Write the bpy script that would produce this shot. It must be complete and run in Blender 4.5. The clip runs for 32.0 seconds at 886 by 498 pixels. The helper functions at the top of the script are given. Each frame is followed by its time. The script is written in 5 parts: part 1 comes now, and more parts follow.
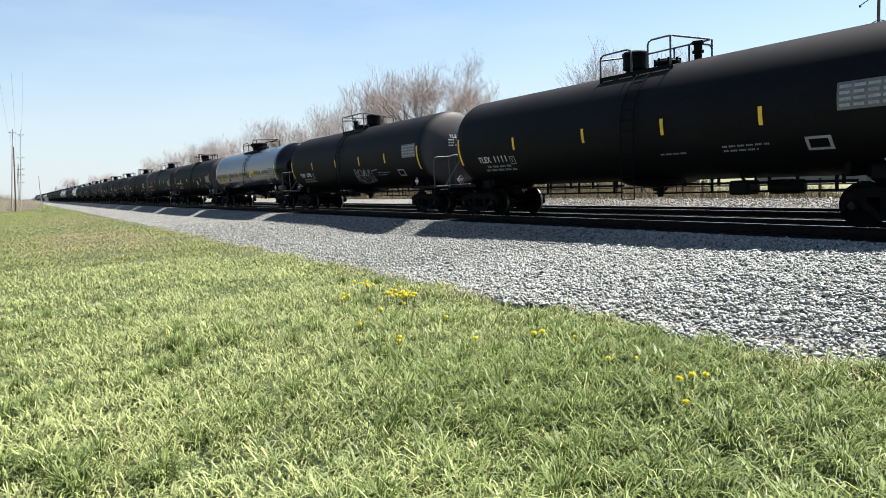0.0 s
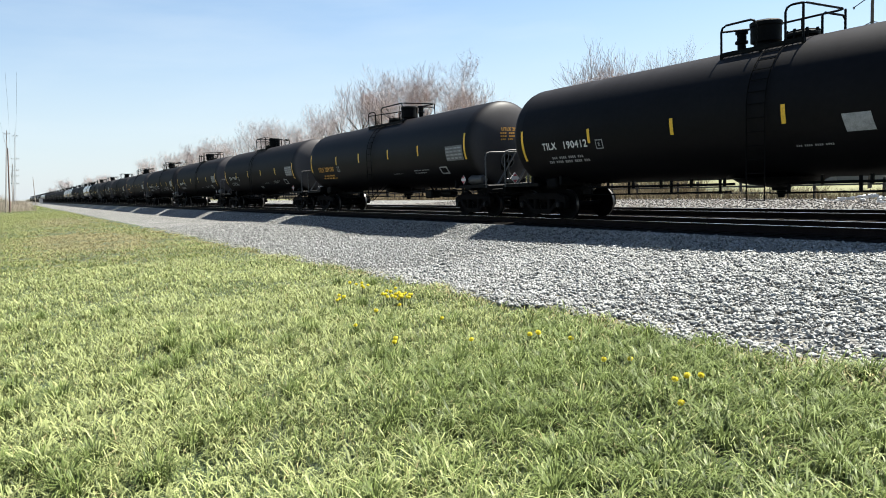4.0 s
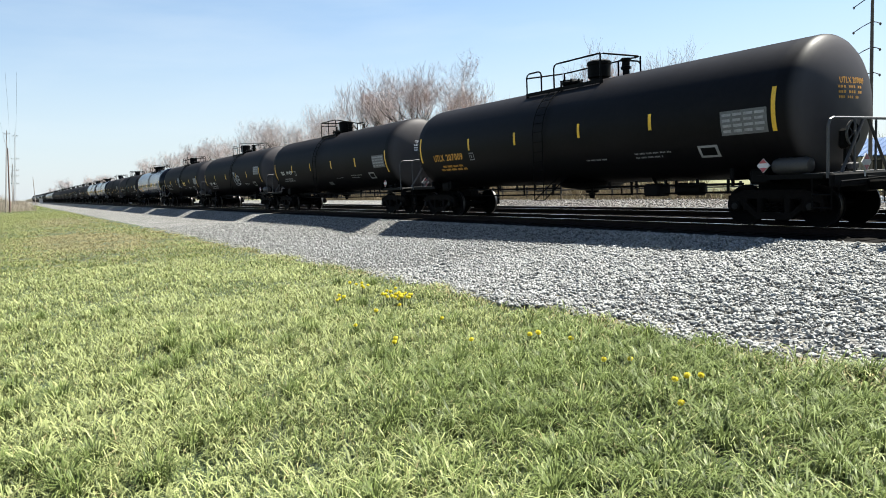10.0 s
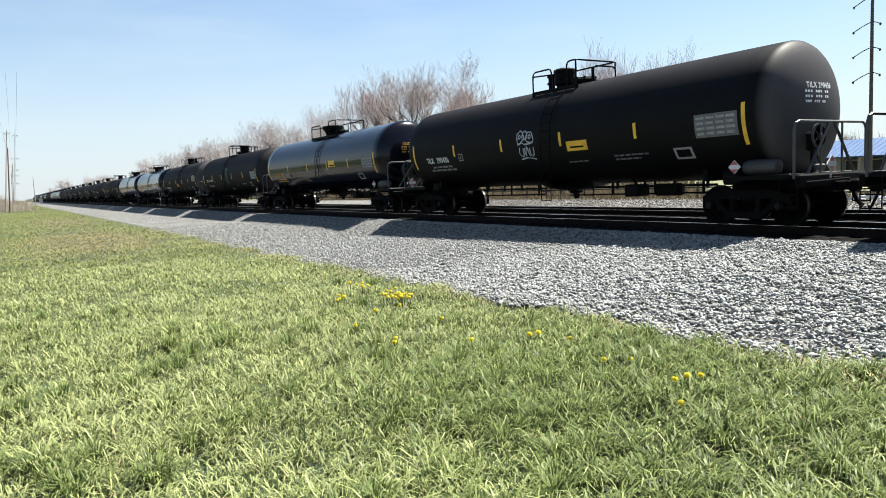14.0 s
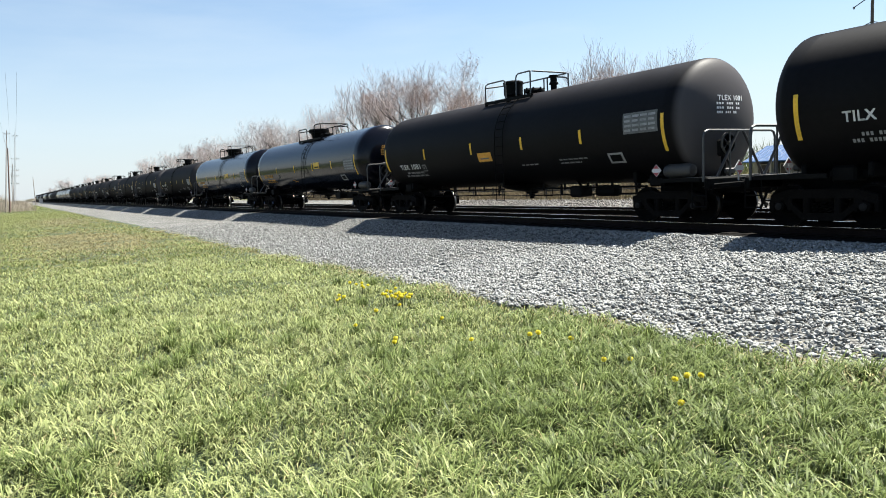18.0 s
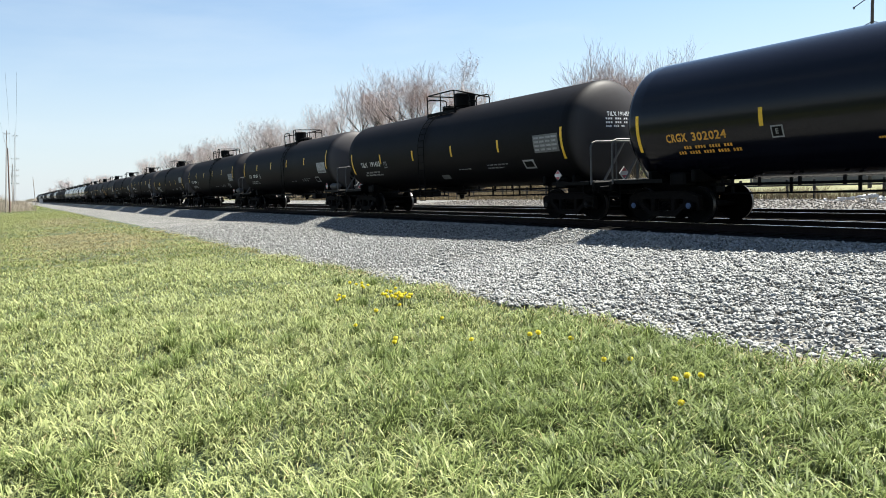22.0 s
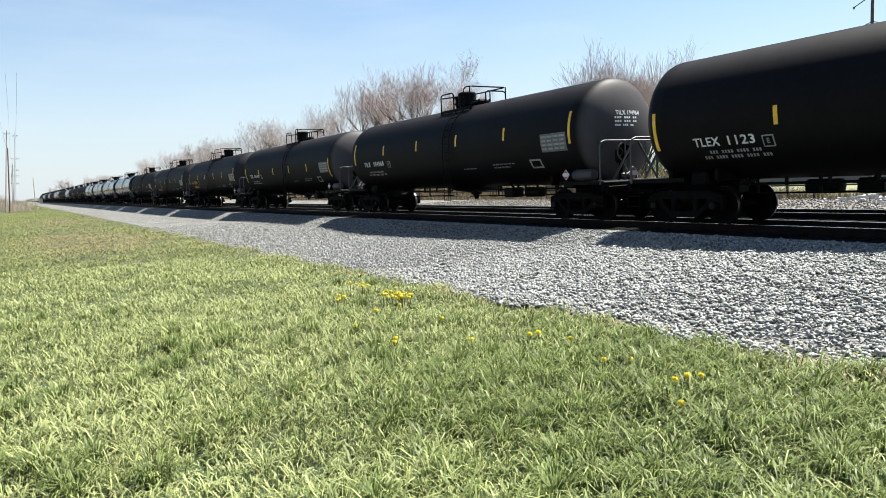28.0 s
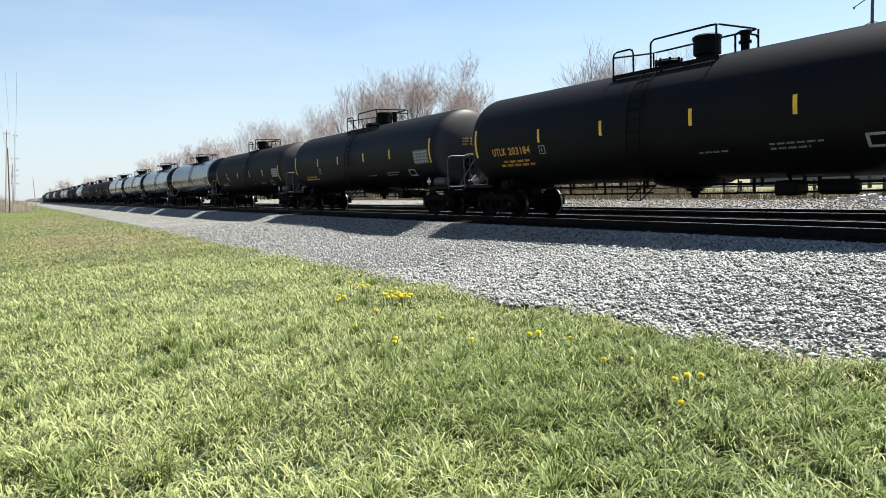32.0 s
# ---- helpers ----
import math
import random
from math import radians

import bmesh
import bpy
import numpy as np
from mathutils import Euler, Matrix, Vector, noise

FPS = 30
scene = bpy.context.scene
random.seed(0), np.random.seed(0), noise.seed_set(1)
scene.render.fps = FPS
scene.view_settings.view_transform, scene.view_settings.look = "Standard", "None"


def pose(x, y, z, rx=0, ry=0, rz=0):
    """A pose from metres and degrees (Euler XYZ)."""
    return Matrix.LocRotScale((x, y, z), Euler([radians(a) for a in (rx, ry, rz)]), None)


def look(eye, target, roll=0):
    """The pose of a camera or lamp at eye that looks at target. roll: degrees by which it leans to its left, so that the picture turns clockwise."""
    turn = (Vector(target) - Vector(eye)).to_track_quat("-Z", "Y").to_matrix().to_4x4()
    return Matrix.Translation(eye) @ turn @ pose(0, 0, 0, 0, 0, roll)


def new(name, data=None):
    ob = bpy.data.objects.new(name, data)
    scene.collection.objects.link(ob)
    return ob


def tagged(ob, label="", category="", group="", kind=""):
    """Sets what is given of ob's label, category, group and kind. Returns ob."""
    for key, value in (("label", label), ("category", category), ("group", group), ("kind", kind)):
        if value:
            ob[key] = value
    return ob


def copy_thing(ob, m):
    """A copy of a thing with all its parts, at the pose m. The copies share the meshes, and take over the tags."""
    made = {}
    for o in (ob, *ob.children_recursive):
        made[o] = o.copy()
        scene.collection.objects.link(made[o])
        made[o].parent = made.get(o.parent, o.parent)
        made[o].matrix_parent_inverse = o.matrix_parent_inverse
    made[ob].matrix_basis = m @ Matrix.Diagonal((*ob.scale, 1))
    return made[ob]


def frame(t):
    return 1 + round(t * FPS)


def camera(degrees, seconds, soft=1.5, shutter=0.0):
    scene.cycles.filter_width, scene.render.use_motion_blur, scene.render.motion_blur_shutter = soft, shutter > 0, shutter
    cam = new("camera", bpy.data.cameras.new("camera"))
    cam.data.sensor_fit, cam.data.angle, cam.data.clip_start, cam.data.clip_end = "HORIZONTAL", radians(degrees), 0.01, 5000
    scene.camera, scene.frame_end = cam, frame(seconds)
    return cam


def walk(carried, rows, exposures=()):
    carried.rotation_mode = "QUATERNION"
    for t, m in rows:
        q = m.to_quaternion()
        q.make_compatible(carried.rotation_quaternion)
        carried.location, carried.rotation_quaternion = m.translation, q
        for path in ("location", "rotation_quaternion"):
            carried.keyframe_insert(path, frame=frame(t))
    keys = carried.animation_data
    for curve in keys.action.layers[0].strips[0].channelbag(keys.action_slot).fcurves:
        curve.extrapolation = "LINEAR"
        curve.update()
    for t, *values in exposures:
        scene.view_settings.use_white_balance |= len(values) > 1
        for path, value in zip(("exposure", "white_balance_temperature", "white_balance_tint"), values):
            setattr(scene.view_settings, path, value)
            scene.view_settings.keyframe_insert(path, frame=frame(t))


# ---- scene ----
# World: +x is the way the train runs, +y points across the tracks, away from the lawn.
# z = 0 is the lawn at the edge of the ballast, rail heads are at z = 0.5.
RAIL = 0.5
TRACK_Y = 15.37
EYE = (0.0, 0.0, 1.85)
cam = camera(65.5, 32.0, soft=0.95)


def aim(dx, dy):
    """The camera's pose, turned by dx, dy milliradians from its resting direction."""
    yaw, pitch = radians(31.633) + dx / 1000, radians(-5.633) + dy / 1000
    ahead = Vector((-math.cos(yaw) * math.cos(pitch), math.sin(yaw) * math.cos(pitch), math.sin(pitch)))
    return look(EYE, Vector(EYE) + 10 * ahead, -2.649)


walk(cam, [(0.0, aim(-6.3, -1.3)), (0.5, aim(-3.8, -3.6)), (1.0, aim(-2.5, -2.5)), (1.5, aim(-1.2, -2.2)), (2.0, aim(0, -1.3)),
           (2.5, aim(0, -1.0)), (3.0, aim(0, 0)), (3.5, aim(0, 0)), (32.0, aim(0, 0))],
     exposures=[(0.0, 1.76, 6500, 6), (32.0, 1.76, 6500, 6)])

# ---- light ----
SUN_TO = Vector((0.0, 0.5, 0.866)).normalized()
world = bpy.data.worlds.new("sky")
scene.world = world
world.use_nodes = True
wn = world.node_tree
sky = wn.nodes.new("ShaderNodeTexSky")
sky.sky_type, sky.sun_disc = "NISHITA", False
sky.sun_elevation = math.asin(SUN_TO.z)
sky.sun_rotation = math.atan2(SUN_TO.x, SUN_TO.y)
sky.air_density, sky.dust_density, sky.ozone_density = 1.0, 0.3, 1.8
wn.nodes["Background"].inputs["Strength"].default_value = 0.05
# thin cirrus
wc, wm, wz, wr, wx = (wn.nodes.new(n) for n in ("ShaderNodeTexCoord", "ShaderNodeMapping", "ShaderNodeTexNoise", "ShaderNodeMapRange", "ShaderNodeMix"))
wm.inputs["Scale"].default_value = (1.2, 1.2, 7.0)
wm.inputs["Rotation"].default_value = (0.08, 0.05, 0.5)
wz.inputs["Scale"].default_value, wz.inputs["Detail"].default_value, wz.inputs["Roughness"].default_value = 1.6, 6, 0.55
wr.inputs["From Min"].default_value, wr.inputs["From Max"].default_value, wr.inputs["To Max"].default_value = 0.5, 0.8, 0.3
wx.data_type = "RGBA"
wx.inputs[7].default_value = (5.4, 5.9, 6.4, 1)
wn.links.new(wc.outputs["Generated"], wm.inputs["Vector"])
wn.links.new(wm.outputs["Vector"], wz.inputs["Vector"])
wn.links.new(wz.outputs["Fac"], wr.inputs["Value"])
wn.links.new(wr.outputs[0], wx.inputs[0])
# pale haze all round the horizon
wh, ws, wg = wn.nodes.new("ShaderNodeMix"), wn.nodes.new("ShaderNodeSeparateXYZ"), wn.nodes.new("ShaderNodeMapRange")
wh.data_type, wg.interpolation_type = "RGBA", "SMOOTHSTEP"
wh.inputs[7].default_value = (4.35, 4.8, 5.5, 1)
wg.inputs["From Min"].default_value, wg.inputs["From Max"].default_value = -0.05, 0.32
wg.inputs["To Min"].default_value, wg.inputs["To Max"].default_value = 0.85, 0.0
wn.links.new(wc.outputs["Generated"], ws.inputs[0])
wn.links.new(ws.outputs["Z"], wg.inputs["Value"])
wn.links.new(wg.outputs[0], wh.inputs[0])
wn.links.new(sky.outputs["Color"], wh.inputs[6])
wn.links.new(wh.outputs[2], wx.inputs[6])
wn.links.new(wx.outputs[2], wn.nodes["Background"].inputs["Color"])
sun = new("sun", bpy.data.lights.new("sun", "SUN"))
sun.data.energy, sun.data.angle, sun.data.color = 5.0, radians(0.53), (1.0, 0.95, 0.87)
sun.matrix_world = look(SUN_TO * 60, (0, 0, 0))


# ---- materials ----
def mat(name, color, rough=0.6, metal=0.0, vary=0.25, scale=4.0, grain=60.0, bump=0.0, bump_scale=None, random_by="", coat=0.0, tint=None, spec=0.5, through_light=0.0):
    """A surface with colour that varies at two scales, and relief."""
    m = bpy.data.materials.new(name)
    m.use_nodes = True
    nt, nd = m.node_tree, m.node_tree.nodes
    b = nd["Principled BSDF"]
    b.inputs["Roughness"].default_value, b.inputs["Metallic"].default_value = rough, metal
    b.inputs["Coat Weight"].default_value = coat
    b.inputs["Specular IOR Level"].default_value = spec
    co = nd.new("ShaderNodeTexCoord")
    n1, n2 = nd.new("ShaderNodeTexNoise"), nd.new("ShaderNodeTexNoise")
    n1.inputs["Scale"].default_value, n2.inputs["Scale"].default_value = scale, grain
    n1.inputs["Detail"].default_value, n2.inputs["Detail"].default_value = 5, 3
    add = nd.new("ShaderNodeMath")
    add.operation = "ADD"
    nt.links.new(co.outputs["Object"], n1.inputs["Vector"])
    nt.links.new(co.outputs["Object"], n2.inputs["Vector"])
    nt.links.new(n1.outputs["Fac"], add.inputs[0])
    nt.links.new(n2.outputs["Fac"], add.inputs[1])
    last = add.outputs[0]
    if random_by:
        src = nd.new("ShaderNodeObjectInfo" if random_by == "object" else "ShaderNodeNewGeometry")
        mul = nd.new("ShaderNodeMath")
        mul.operation = "MULTIPLY_ADD"
        mul.inputs[1].default_value = 1.3
        nt.links.new(src.outputs["Random" if random_by == "object" else "Random Per Island"], mul.inputs[0])
        nt.links.new(last, mul.inputs[2])
        last = mul.outputs[0]
    ramp = nd.new("ShaderNodeMapRange")
    ramp.inputs["From Min"].default_value, ramp.inputs["From Max"].default_value = (0.6, 2.0) if random_by else (0.65, 1.35)
    nt.links.new(last, ramp.inputs["Value"])
    mix = nd.new("ShaderNodeMix")
    mix.data_type = "RGBA"
    lo = [c * (1 - vary) for c in color]
    hi = [min(1, c * (1 + vary)) for c in (tint or color)]
    mix.inputs[6].default_value, mix.inputs[7].default_value = (*lo, 1), (*hi, 1)
    nt.links.new(ramp.outputs[0], mix.inputs[0])
    nt.links.new(mix.outputs[2], b.inputs["Base Color"])
    if bump:
        bn, bt = nd.new("ShaderNodeBump"), nd.new("ShaderNodeTexNoise")
        bt.inputs["Scale"].default_value, bt.inputs["Detail"].default_value = bump_scale or grain, 4
        bn.inputs["Strength"].default_value, bn.inputs["Distance"].default_value = min(1, bump), 0.02
        nt.links.new(co.outputs["Object"], bt.inputs["Vector"])
        nt.links.new(bt.outputs["Fac"], bn.inputs["Height"])
        nt.links.new(bn.outputs["Normal"], b.inputs["Normal"])
    if through_light:
        tr, sh = nd.new("ShaderNodeBsdfTranslucent"), nd.new("ShaderNodeMixShader")
        sh.inputs[0].default_value = through_light
        nt.links.new(mix.outputs[2], tr.inputs["Color"])
        nt.links.new(b.outputs[0], sh.inputs[1])
        nt.links.new(tr.outputs[0], sh.inputs[2])
        nt.links.new(sh.outputs[0], nd["Material Output"].inputs["Surface"])
    return m


def dusty(m, dust_and_sunlight, z0, z1, amount):
    """Settled road dust in uneven streaks on a tank's back, mixed with painted-in sunlight."""
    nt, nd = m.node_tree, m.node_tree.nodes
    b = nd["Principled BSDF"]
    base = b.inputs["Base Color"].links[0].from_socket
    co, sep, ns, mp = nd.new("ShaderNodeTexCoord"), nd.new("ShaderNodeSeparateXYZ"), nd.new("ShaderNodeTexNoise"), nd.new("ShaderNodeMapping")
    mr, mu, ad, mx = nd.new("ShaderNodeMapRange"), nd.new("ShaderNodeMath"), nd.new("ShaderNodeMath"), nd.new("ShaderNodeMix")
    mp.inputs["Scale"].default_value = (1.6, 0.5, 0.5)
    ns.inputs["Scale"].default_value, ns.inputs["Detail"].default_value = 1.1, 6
    # paler with height, as the sun would light the back
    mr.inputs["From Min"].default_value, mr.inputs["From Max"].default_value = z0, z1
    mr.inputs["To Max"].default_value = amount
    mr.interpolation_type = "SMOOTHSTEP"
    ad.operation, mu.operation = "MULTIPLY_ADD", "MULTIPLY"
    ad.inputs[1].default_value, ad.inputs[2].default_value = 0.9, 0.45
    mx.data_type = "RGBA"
    mx.inputs[7].default_value = (*dust_and_sunlight, 1)
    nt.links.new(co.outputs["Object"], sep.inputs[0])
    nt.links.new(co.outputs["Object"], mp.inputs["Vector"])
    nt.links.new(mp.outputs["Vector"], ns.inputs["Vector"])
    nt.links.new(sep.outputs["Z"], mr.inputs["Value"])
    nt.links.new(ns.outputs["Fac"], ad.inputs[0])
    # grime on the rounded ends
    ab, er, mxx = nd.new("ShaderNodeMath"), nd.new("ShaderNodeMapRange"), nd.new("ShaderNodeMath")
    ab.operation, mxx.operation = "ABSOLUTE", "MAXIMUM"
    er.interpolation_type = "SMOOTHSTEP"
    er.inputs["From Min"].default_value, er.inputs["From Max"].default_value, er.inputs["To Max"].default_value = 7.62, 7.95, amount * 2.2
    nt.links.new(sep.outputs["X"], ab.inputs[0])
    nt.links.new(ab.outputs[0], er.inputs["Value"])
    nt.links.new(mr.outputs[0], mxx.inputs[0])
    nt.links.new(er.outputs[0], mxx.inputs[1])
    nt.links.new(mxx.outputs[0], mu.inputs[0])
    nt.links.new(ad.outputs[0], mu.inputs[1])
    # old paint loses its gloss towards a grazing view
    lw, lr = nd.new("ShaderNodeLayerWeight"), nd.new("ShaderNodeMapRange")
    lr.inputs["From Min"].default_value, lr.inputs["From Max"].default_value = 0.5, 0.9
    lr.inputs["To Min"].default_value, lr.inputs["To Max"].default_value = b.inputs["Specular IOR Level"].default_value, 0.01
    nt.links.new(lw.outputs["Facing"], lr.inputs["Value"])
    nt.links.new(lr.outputs[0], b.inputs["Specular IOR Level"])
    # some cars carry more of the dust and painted sunlight than others
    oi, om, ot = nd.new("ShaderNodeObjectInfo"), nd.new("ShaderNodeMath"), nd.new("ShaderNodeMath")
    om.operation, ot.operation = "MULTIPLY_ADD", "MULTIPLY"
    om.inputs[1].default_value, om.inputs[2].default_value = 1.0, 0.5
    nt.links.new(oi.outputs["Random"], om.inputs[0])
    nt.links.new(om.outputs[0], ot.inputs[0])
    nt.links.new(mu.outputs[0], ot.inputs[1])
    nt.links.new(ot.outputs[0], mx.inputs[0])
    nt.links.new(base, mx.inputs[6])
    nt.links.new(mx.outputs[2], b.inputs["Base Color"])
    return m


def gravel(m, scale):
    """Breaks a surface into unevenly toned pale stones, shade painted as dark gaps."""
    nt, nd = m.node_tree, m.node_tree.nodes
    b = nd["Principled BSDF"]
    base = b.inputs["Base Color"].links[0].from_socket
    co, vo, mr, sp, tone, both, mx = (nd.new("ShaderNode" + n) for n in ("TexCoord", "TexVoronoi", "MapRange", "SeparateColor", "MapRange", "Math", "Mix"))
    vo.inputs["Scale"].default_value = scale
    # colour drops towards each cell's rim, like shade between stones
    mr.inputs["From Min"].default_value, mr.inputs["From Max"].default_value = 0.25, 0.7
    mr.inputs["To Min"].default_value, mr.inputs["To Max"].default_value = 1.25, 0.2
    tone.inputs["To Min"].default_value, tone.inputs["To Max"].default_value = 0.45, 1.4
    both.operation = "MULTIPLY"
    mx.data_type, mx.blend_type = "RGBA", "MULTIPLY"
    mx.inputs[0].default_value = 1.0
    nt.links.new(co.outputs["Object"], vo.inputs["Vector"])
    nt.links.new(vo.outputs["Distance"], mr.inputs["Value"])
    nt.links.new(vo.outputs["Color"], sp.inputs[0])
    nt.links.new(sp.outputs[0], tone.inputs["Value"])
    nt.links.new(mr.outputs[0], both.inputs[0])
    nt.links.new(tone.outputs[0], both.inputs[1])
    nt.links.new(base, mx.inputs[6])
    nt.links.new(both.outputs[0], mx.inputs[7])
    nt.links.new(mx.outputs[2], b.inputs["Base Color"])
    bn = nd.new("ShaderNodeBump")
    bn.inputs["Strength"].default_value, bn.inputs["Distance"].default_value = 1.0, 0.03
    bn.invert = True
    nt.links.new(vo.outputs["Distance"], bn.inputs["Height"])
    nt.links.new(bn.outputs["Normal"], b.inputs["Normal"])
    return m


# tone of the back: dust plus sunlight painted into the colour
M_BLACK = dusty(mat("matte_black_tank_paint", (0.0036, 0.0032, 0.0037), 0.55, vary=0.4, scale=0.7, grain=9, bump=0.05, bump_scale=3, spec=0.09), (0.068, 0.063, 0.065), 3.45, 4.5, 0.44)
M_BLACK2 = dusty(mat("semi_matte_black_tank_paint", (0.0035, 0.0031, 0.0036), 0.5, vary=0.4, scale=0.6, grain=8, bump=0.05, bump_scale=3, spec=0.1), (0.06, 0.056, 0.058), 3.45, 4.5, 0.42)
M_LADDER = mat("dull_black_ladder_paint", (0.004, 0.004, 0.004), 0.8, vary=0.3, spec=0.05)
M_GLOSS = mat("glossy_black_tank_paint", (0.003, 0.0032, 0.0062), 0.17, vary=0.25, scale=0.8, grain=10, bump=0.03, bump_scale=2, spec=0.26)
M_STEEL = mat("black_painted_steel", (0.0035, 0.0035, 0.00364), 0.6, vary=0.35, scale=3, grain=30, bump=0.1, spec=0.06)
M_RAILING = mat("grey_worn_handrail_paint", (0.045, 0.045, 0.0465), 0.5, vary=0.3, scale=5, grain=40)
M_GREY = mat("grey_dusty_steel", (0.0315, 0.0294, 0.028), 0.6, vary=0.35, scale=4, grain=30)
M_TRUCK = mat("grimy_cast_steel", (0.005525, 0.004875, 0.00455), 0.85, vary=0.45, scale=5, grain=40, bump=0.2, spec=0.05)
M_WHEEL = mat("dark_rolled_steel", (0.0024, 0.0022, 0.0022), 0.8, 0.0, vary=0.4, scale=6, grain=40, spec=0.06)
M_TREAD = mat("worn_wheel_tread", (0.1, 0.095, 0.09), 0.42, 1.0, vary=0.3)
M_YELLOW = mat("yellow_reflective_tape", (0.72, 0.42, 0.02), 0.45, vary=0.25, scale=3, grain=25)
M_WHITE = mat("white_stencil_paint", (0.62, 0.62, 0.60), 0.6, vary=0.3, scale=6, grain=40)
M_DULL = mat("faded_white_stencil_paint", (0.24, 0.24, 0.24), 0.6, vary=0.4, scale=8, grain=60)
M_ORANGE = mat("yellow_stencil_paint", (0.60, 0.29, 0.03), 0.6, vary=0.25, scale=6, grain=40)
M_RED = mat("red_placard_ink", (0.34, 0.06, 0.07), 0.5, vary=0.2)
M_PLATE = mat("white_placard", (0.525, 0.511, 0.504), 0.5, vary=0.12)
M_PANEL = mat("grey_stencil_panel", (0.10, 0.10, 0.10), 0.6, vary=0.4, scale=6, grain=40)
M_CHALK = mat("white_spray_paint", (0.35, 0.364, 0.385), 0.7, vary=0.3, scale=8, grain=60)
M_TEAL = mat("teal_spray_paint", (0.10, 0.24, 0.22), 0.7, vary=0.35, scale=8, grain=60)
M_LAWN = mat("lawn_soil_and_thatch", (0.01315, 0.02339, 0.006576), 0.9, vary=0.5, scale=0.5, grain=25, bump=0.6, bump_scale=40, tint=(0.02191, 0.03654, 0.01023))
M_FIELD = mat("dry_spring_field", (0.075, 0.085, 0.03), 0.95, vary=0.35, scale=0.05, grain=1.2, bump=0.3, tint=(0.12, 0.115, 0.05))
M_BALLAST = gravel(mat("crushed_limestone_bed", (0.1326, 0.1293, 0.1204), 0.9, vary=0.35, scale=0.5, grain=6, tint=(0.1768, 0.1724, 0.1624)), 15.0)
M_STONE = mat("crushed_limestone", (0.1675, 0.1696, 0.1654), 0.85, vary=0.7, scale=20, grain=90, bump=0.3, bump_scale=60, random_by="island")
M_STONE1 = mat("crushed_limestone_pieces", (0.1675, 0.1696, 0.1654), 0.85, vary=0.7, scale=20, grain=90, bump=0.3, bump_scale=60, random_by="object")
# track bed, ties and rail webs: near black, the train's shade included
M_CINDER = mat("oily_shade_toned_track_ballast", (0.006, 0.0056, 0.00544), 0.95, vary=0.5, scale=1.5, grain=25, bump=1.0, bump_scale=18, spec=0.05)
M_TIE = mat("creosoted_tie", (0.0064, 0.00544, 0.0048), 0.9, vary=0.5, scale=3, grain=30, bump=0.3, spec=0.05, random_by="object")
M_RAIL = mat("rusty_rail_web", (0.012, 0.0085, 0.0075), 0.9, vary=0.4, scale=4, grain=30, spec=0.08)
M_RAILHEAD = mat("polished_rail_head", (0.558, 0.54, 0.522), 0.22, 1.0, vary=0.12, scale=1, grain=20)
M_GRASS = mat("grass_blades", (0.04377, 0.08503, 0.0201), 0.45, vary=0.6, scale=0.8, grain=6, random_by="island", tint=(0.1963, 0.2156, 0.09044), spec=0.17, through_light=0.22)
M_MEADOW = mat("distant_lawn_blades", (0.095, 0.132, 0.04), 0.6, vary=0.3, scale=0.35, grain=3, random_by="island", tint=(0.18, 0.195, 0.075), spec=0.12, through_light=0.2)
M_TUFT = mat("dark_tall_grass", (0.01375, 0.03592, 0.006791), 0.45, vary=0.65, scale=0.8, grain=6, random_by="island", tint=(0.09427, 0.1198, 0.0382), spec=0.14, through_light=0.28)
M_CAP = mat("bearing_cap_paint", (0.012, 0.0115, 0.011), 0.75, vary=0.3, spec=0.15)
M_DECK = mat("dusty_steel_deck", (0.063, 0.0595, 0.056), 0.8, vary=0.4, scale=3, grain=20)
M_BARK = mat("grey_brown_bark", (0.06192, 0.04952, 0.04334), 0.9, vary=0.4, scale=2, grain=15)
M_TWIG = mat("pale_twigs", (0.3418, 0.2872, 0.2782), 0.9, vary=0.25, scale=0.6, grain=3, tint=(0.3828, 0.3212, 0.3107))
M_BUD = mat("reddish_spring_buds", (0.33, 0.2, 0.16), 0.9, vary=0.35, scale=0.6, grain=3, tint=(0.4, 0.29, 0.24), through_light=0.45)
M_SCRUB = mat("pale_dry_scrub", (0.2745, 0.2312, 0.1805), 0.95, vary=0.35, scale=0.6, grain=3)
M_LEAF = mat("young_spring_leaves", (0.05896, 0.07861, 0.01965), 0.7, vary=0.4, scale=0.6, grain=3, through_light=0.3)
M_WOOD = mat("weathered_pole_wood", (0.2597, 0.2211, 0.1924), 0.9, vary=0.3, scale=2, grain=20)
M_POLE = mat("dark_creosoted_pole", (0.075, 0.065, 0.06), 0.9, vary=0.3, scale=2, grain=20)
M_FENCE = mat("dark_fence_paint", (0.025, 0.022, 0.02), 0.8, vary=0.3)
M_WALL = mat("cream_siding", (0.2774, 0.2543, 0.2173), 0.8, vary=0.08, scale=1, grain=10)
M_ROOF = mat("blue_metal_roof", (0.02774, 0.07861, 0.1942), 0.45, vary=0.1, scale=1, grain=10)
M_DARK = mat("dark_window_glass", (0.02, 0.022, 0.025), 0.1, vary=0.1)
M_PETAL = mat("dandelion_petals", (0.5899, 0.4962, 0.006704), 0.7, vary=0.15, through_light=0.35)
M_STRAW = mat("dry_straw", (0.1929, 0.1686, 0.07981), 0.9, vary=0.3, random_by="island")
M_BLUECAP = mat("blue_bearing_cap_paint", (0.03, 0.06, 0.13), 0.6, vary=0.3)
M_ENDWHITE = mat("bright_white_stencil_paint", (0.8, 0.8, 0.78), 0.6, vary=0.15)
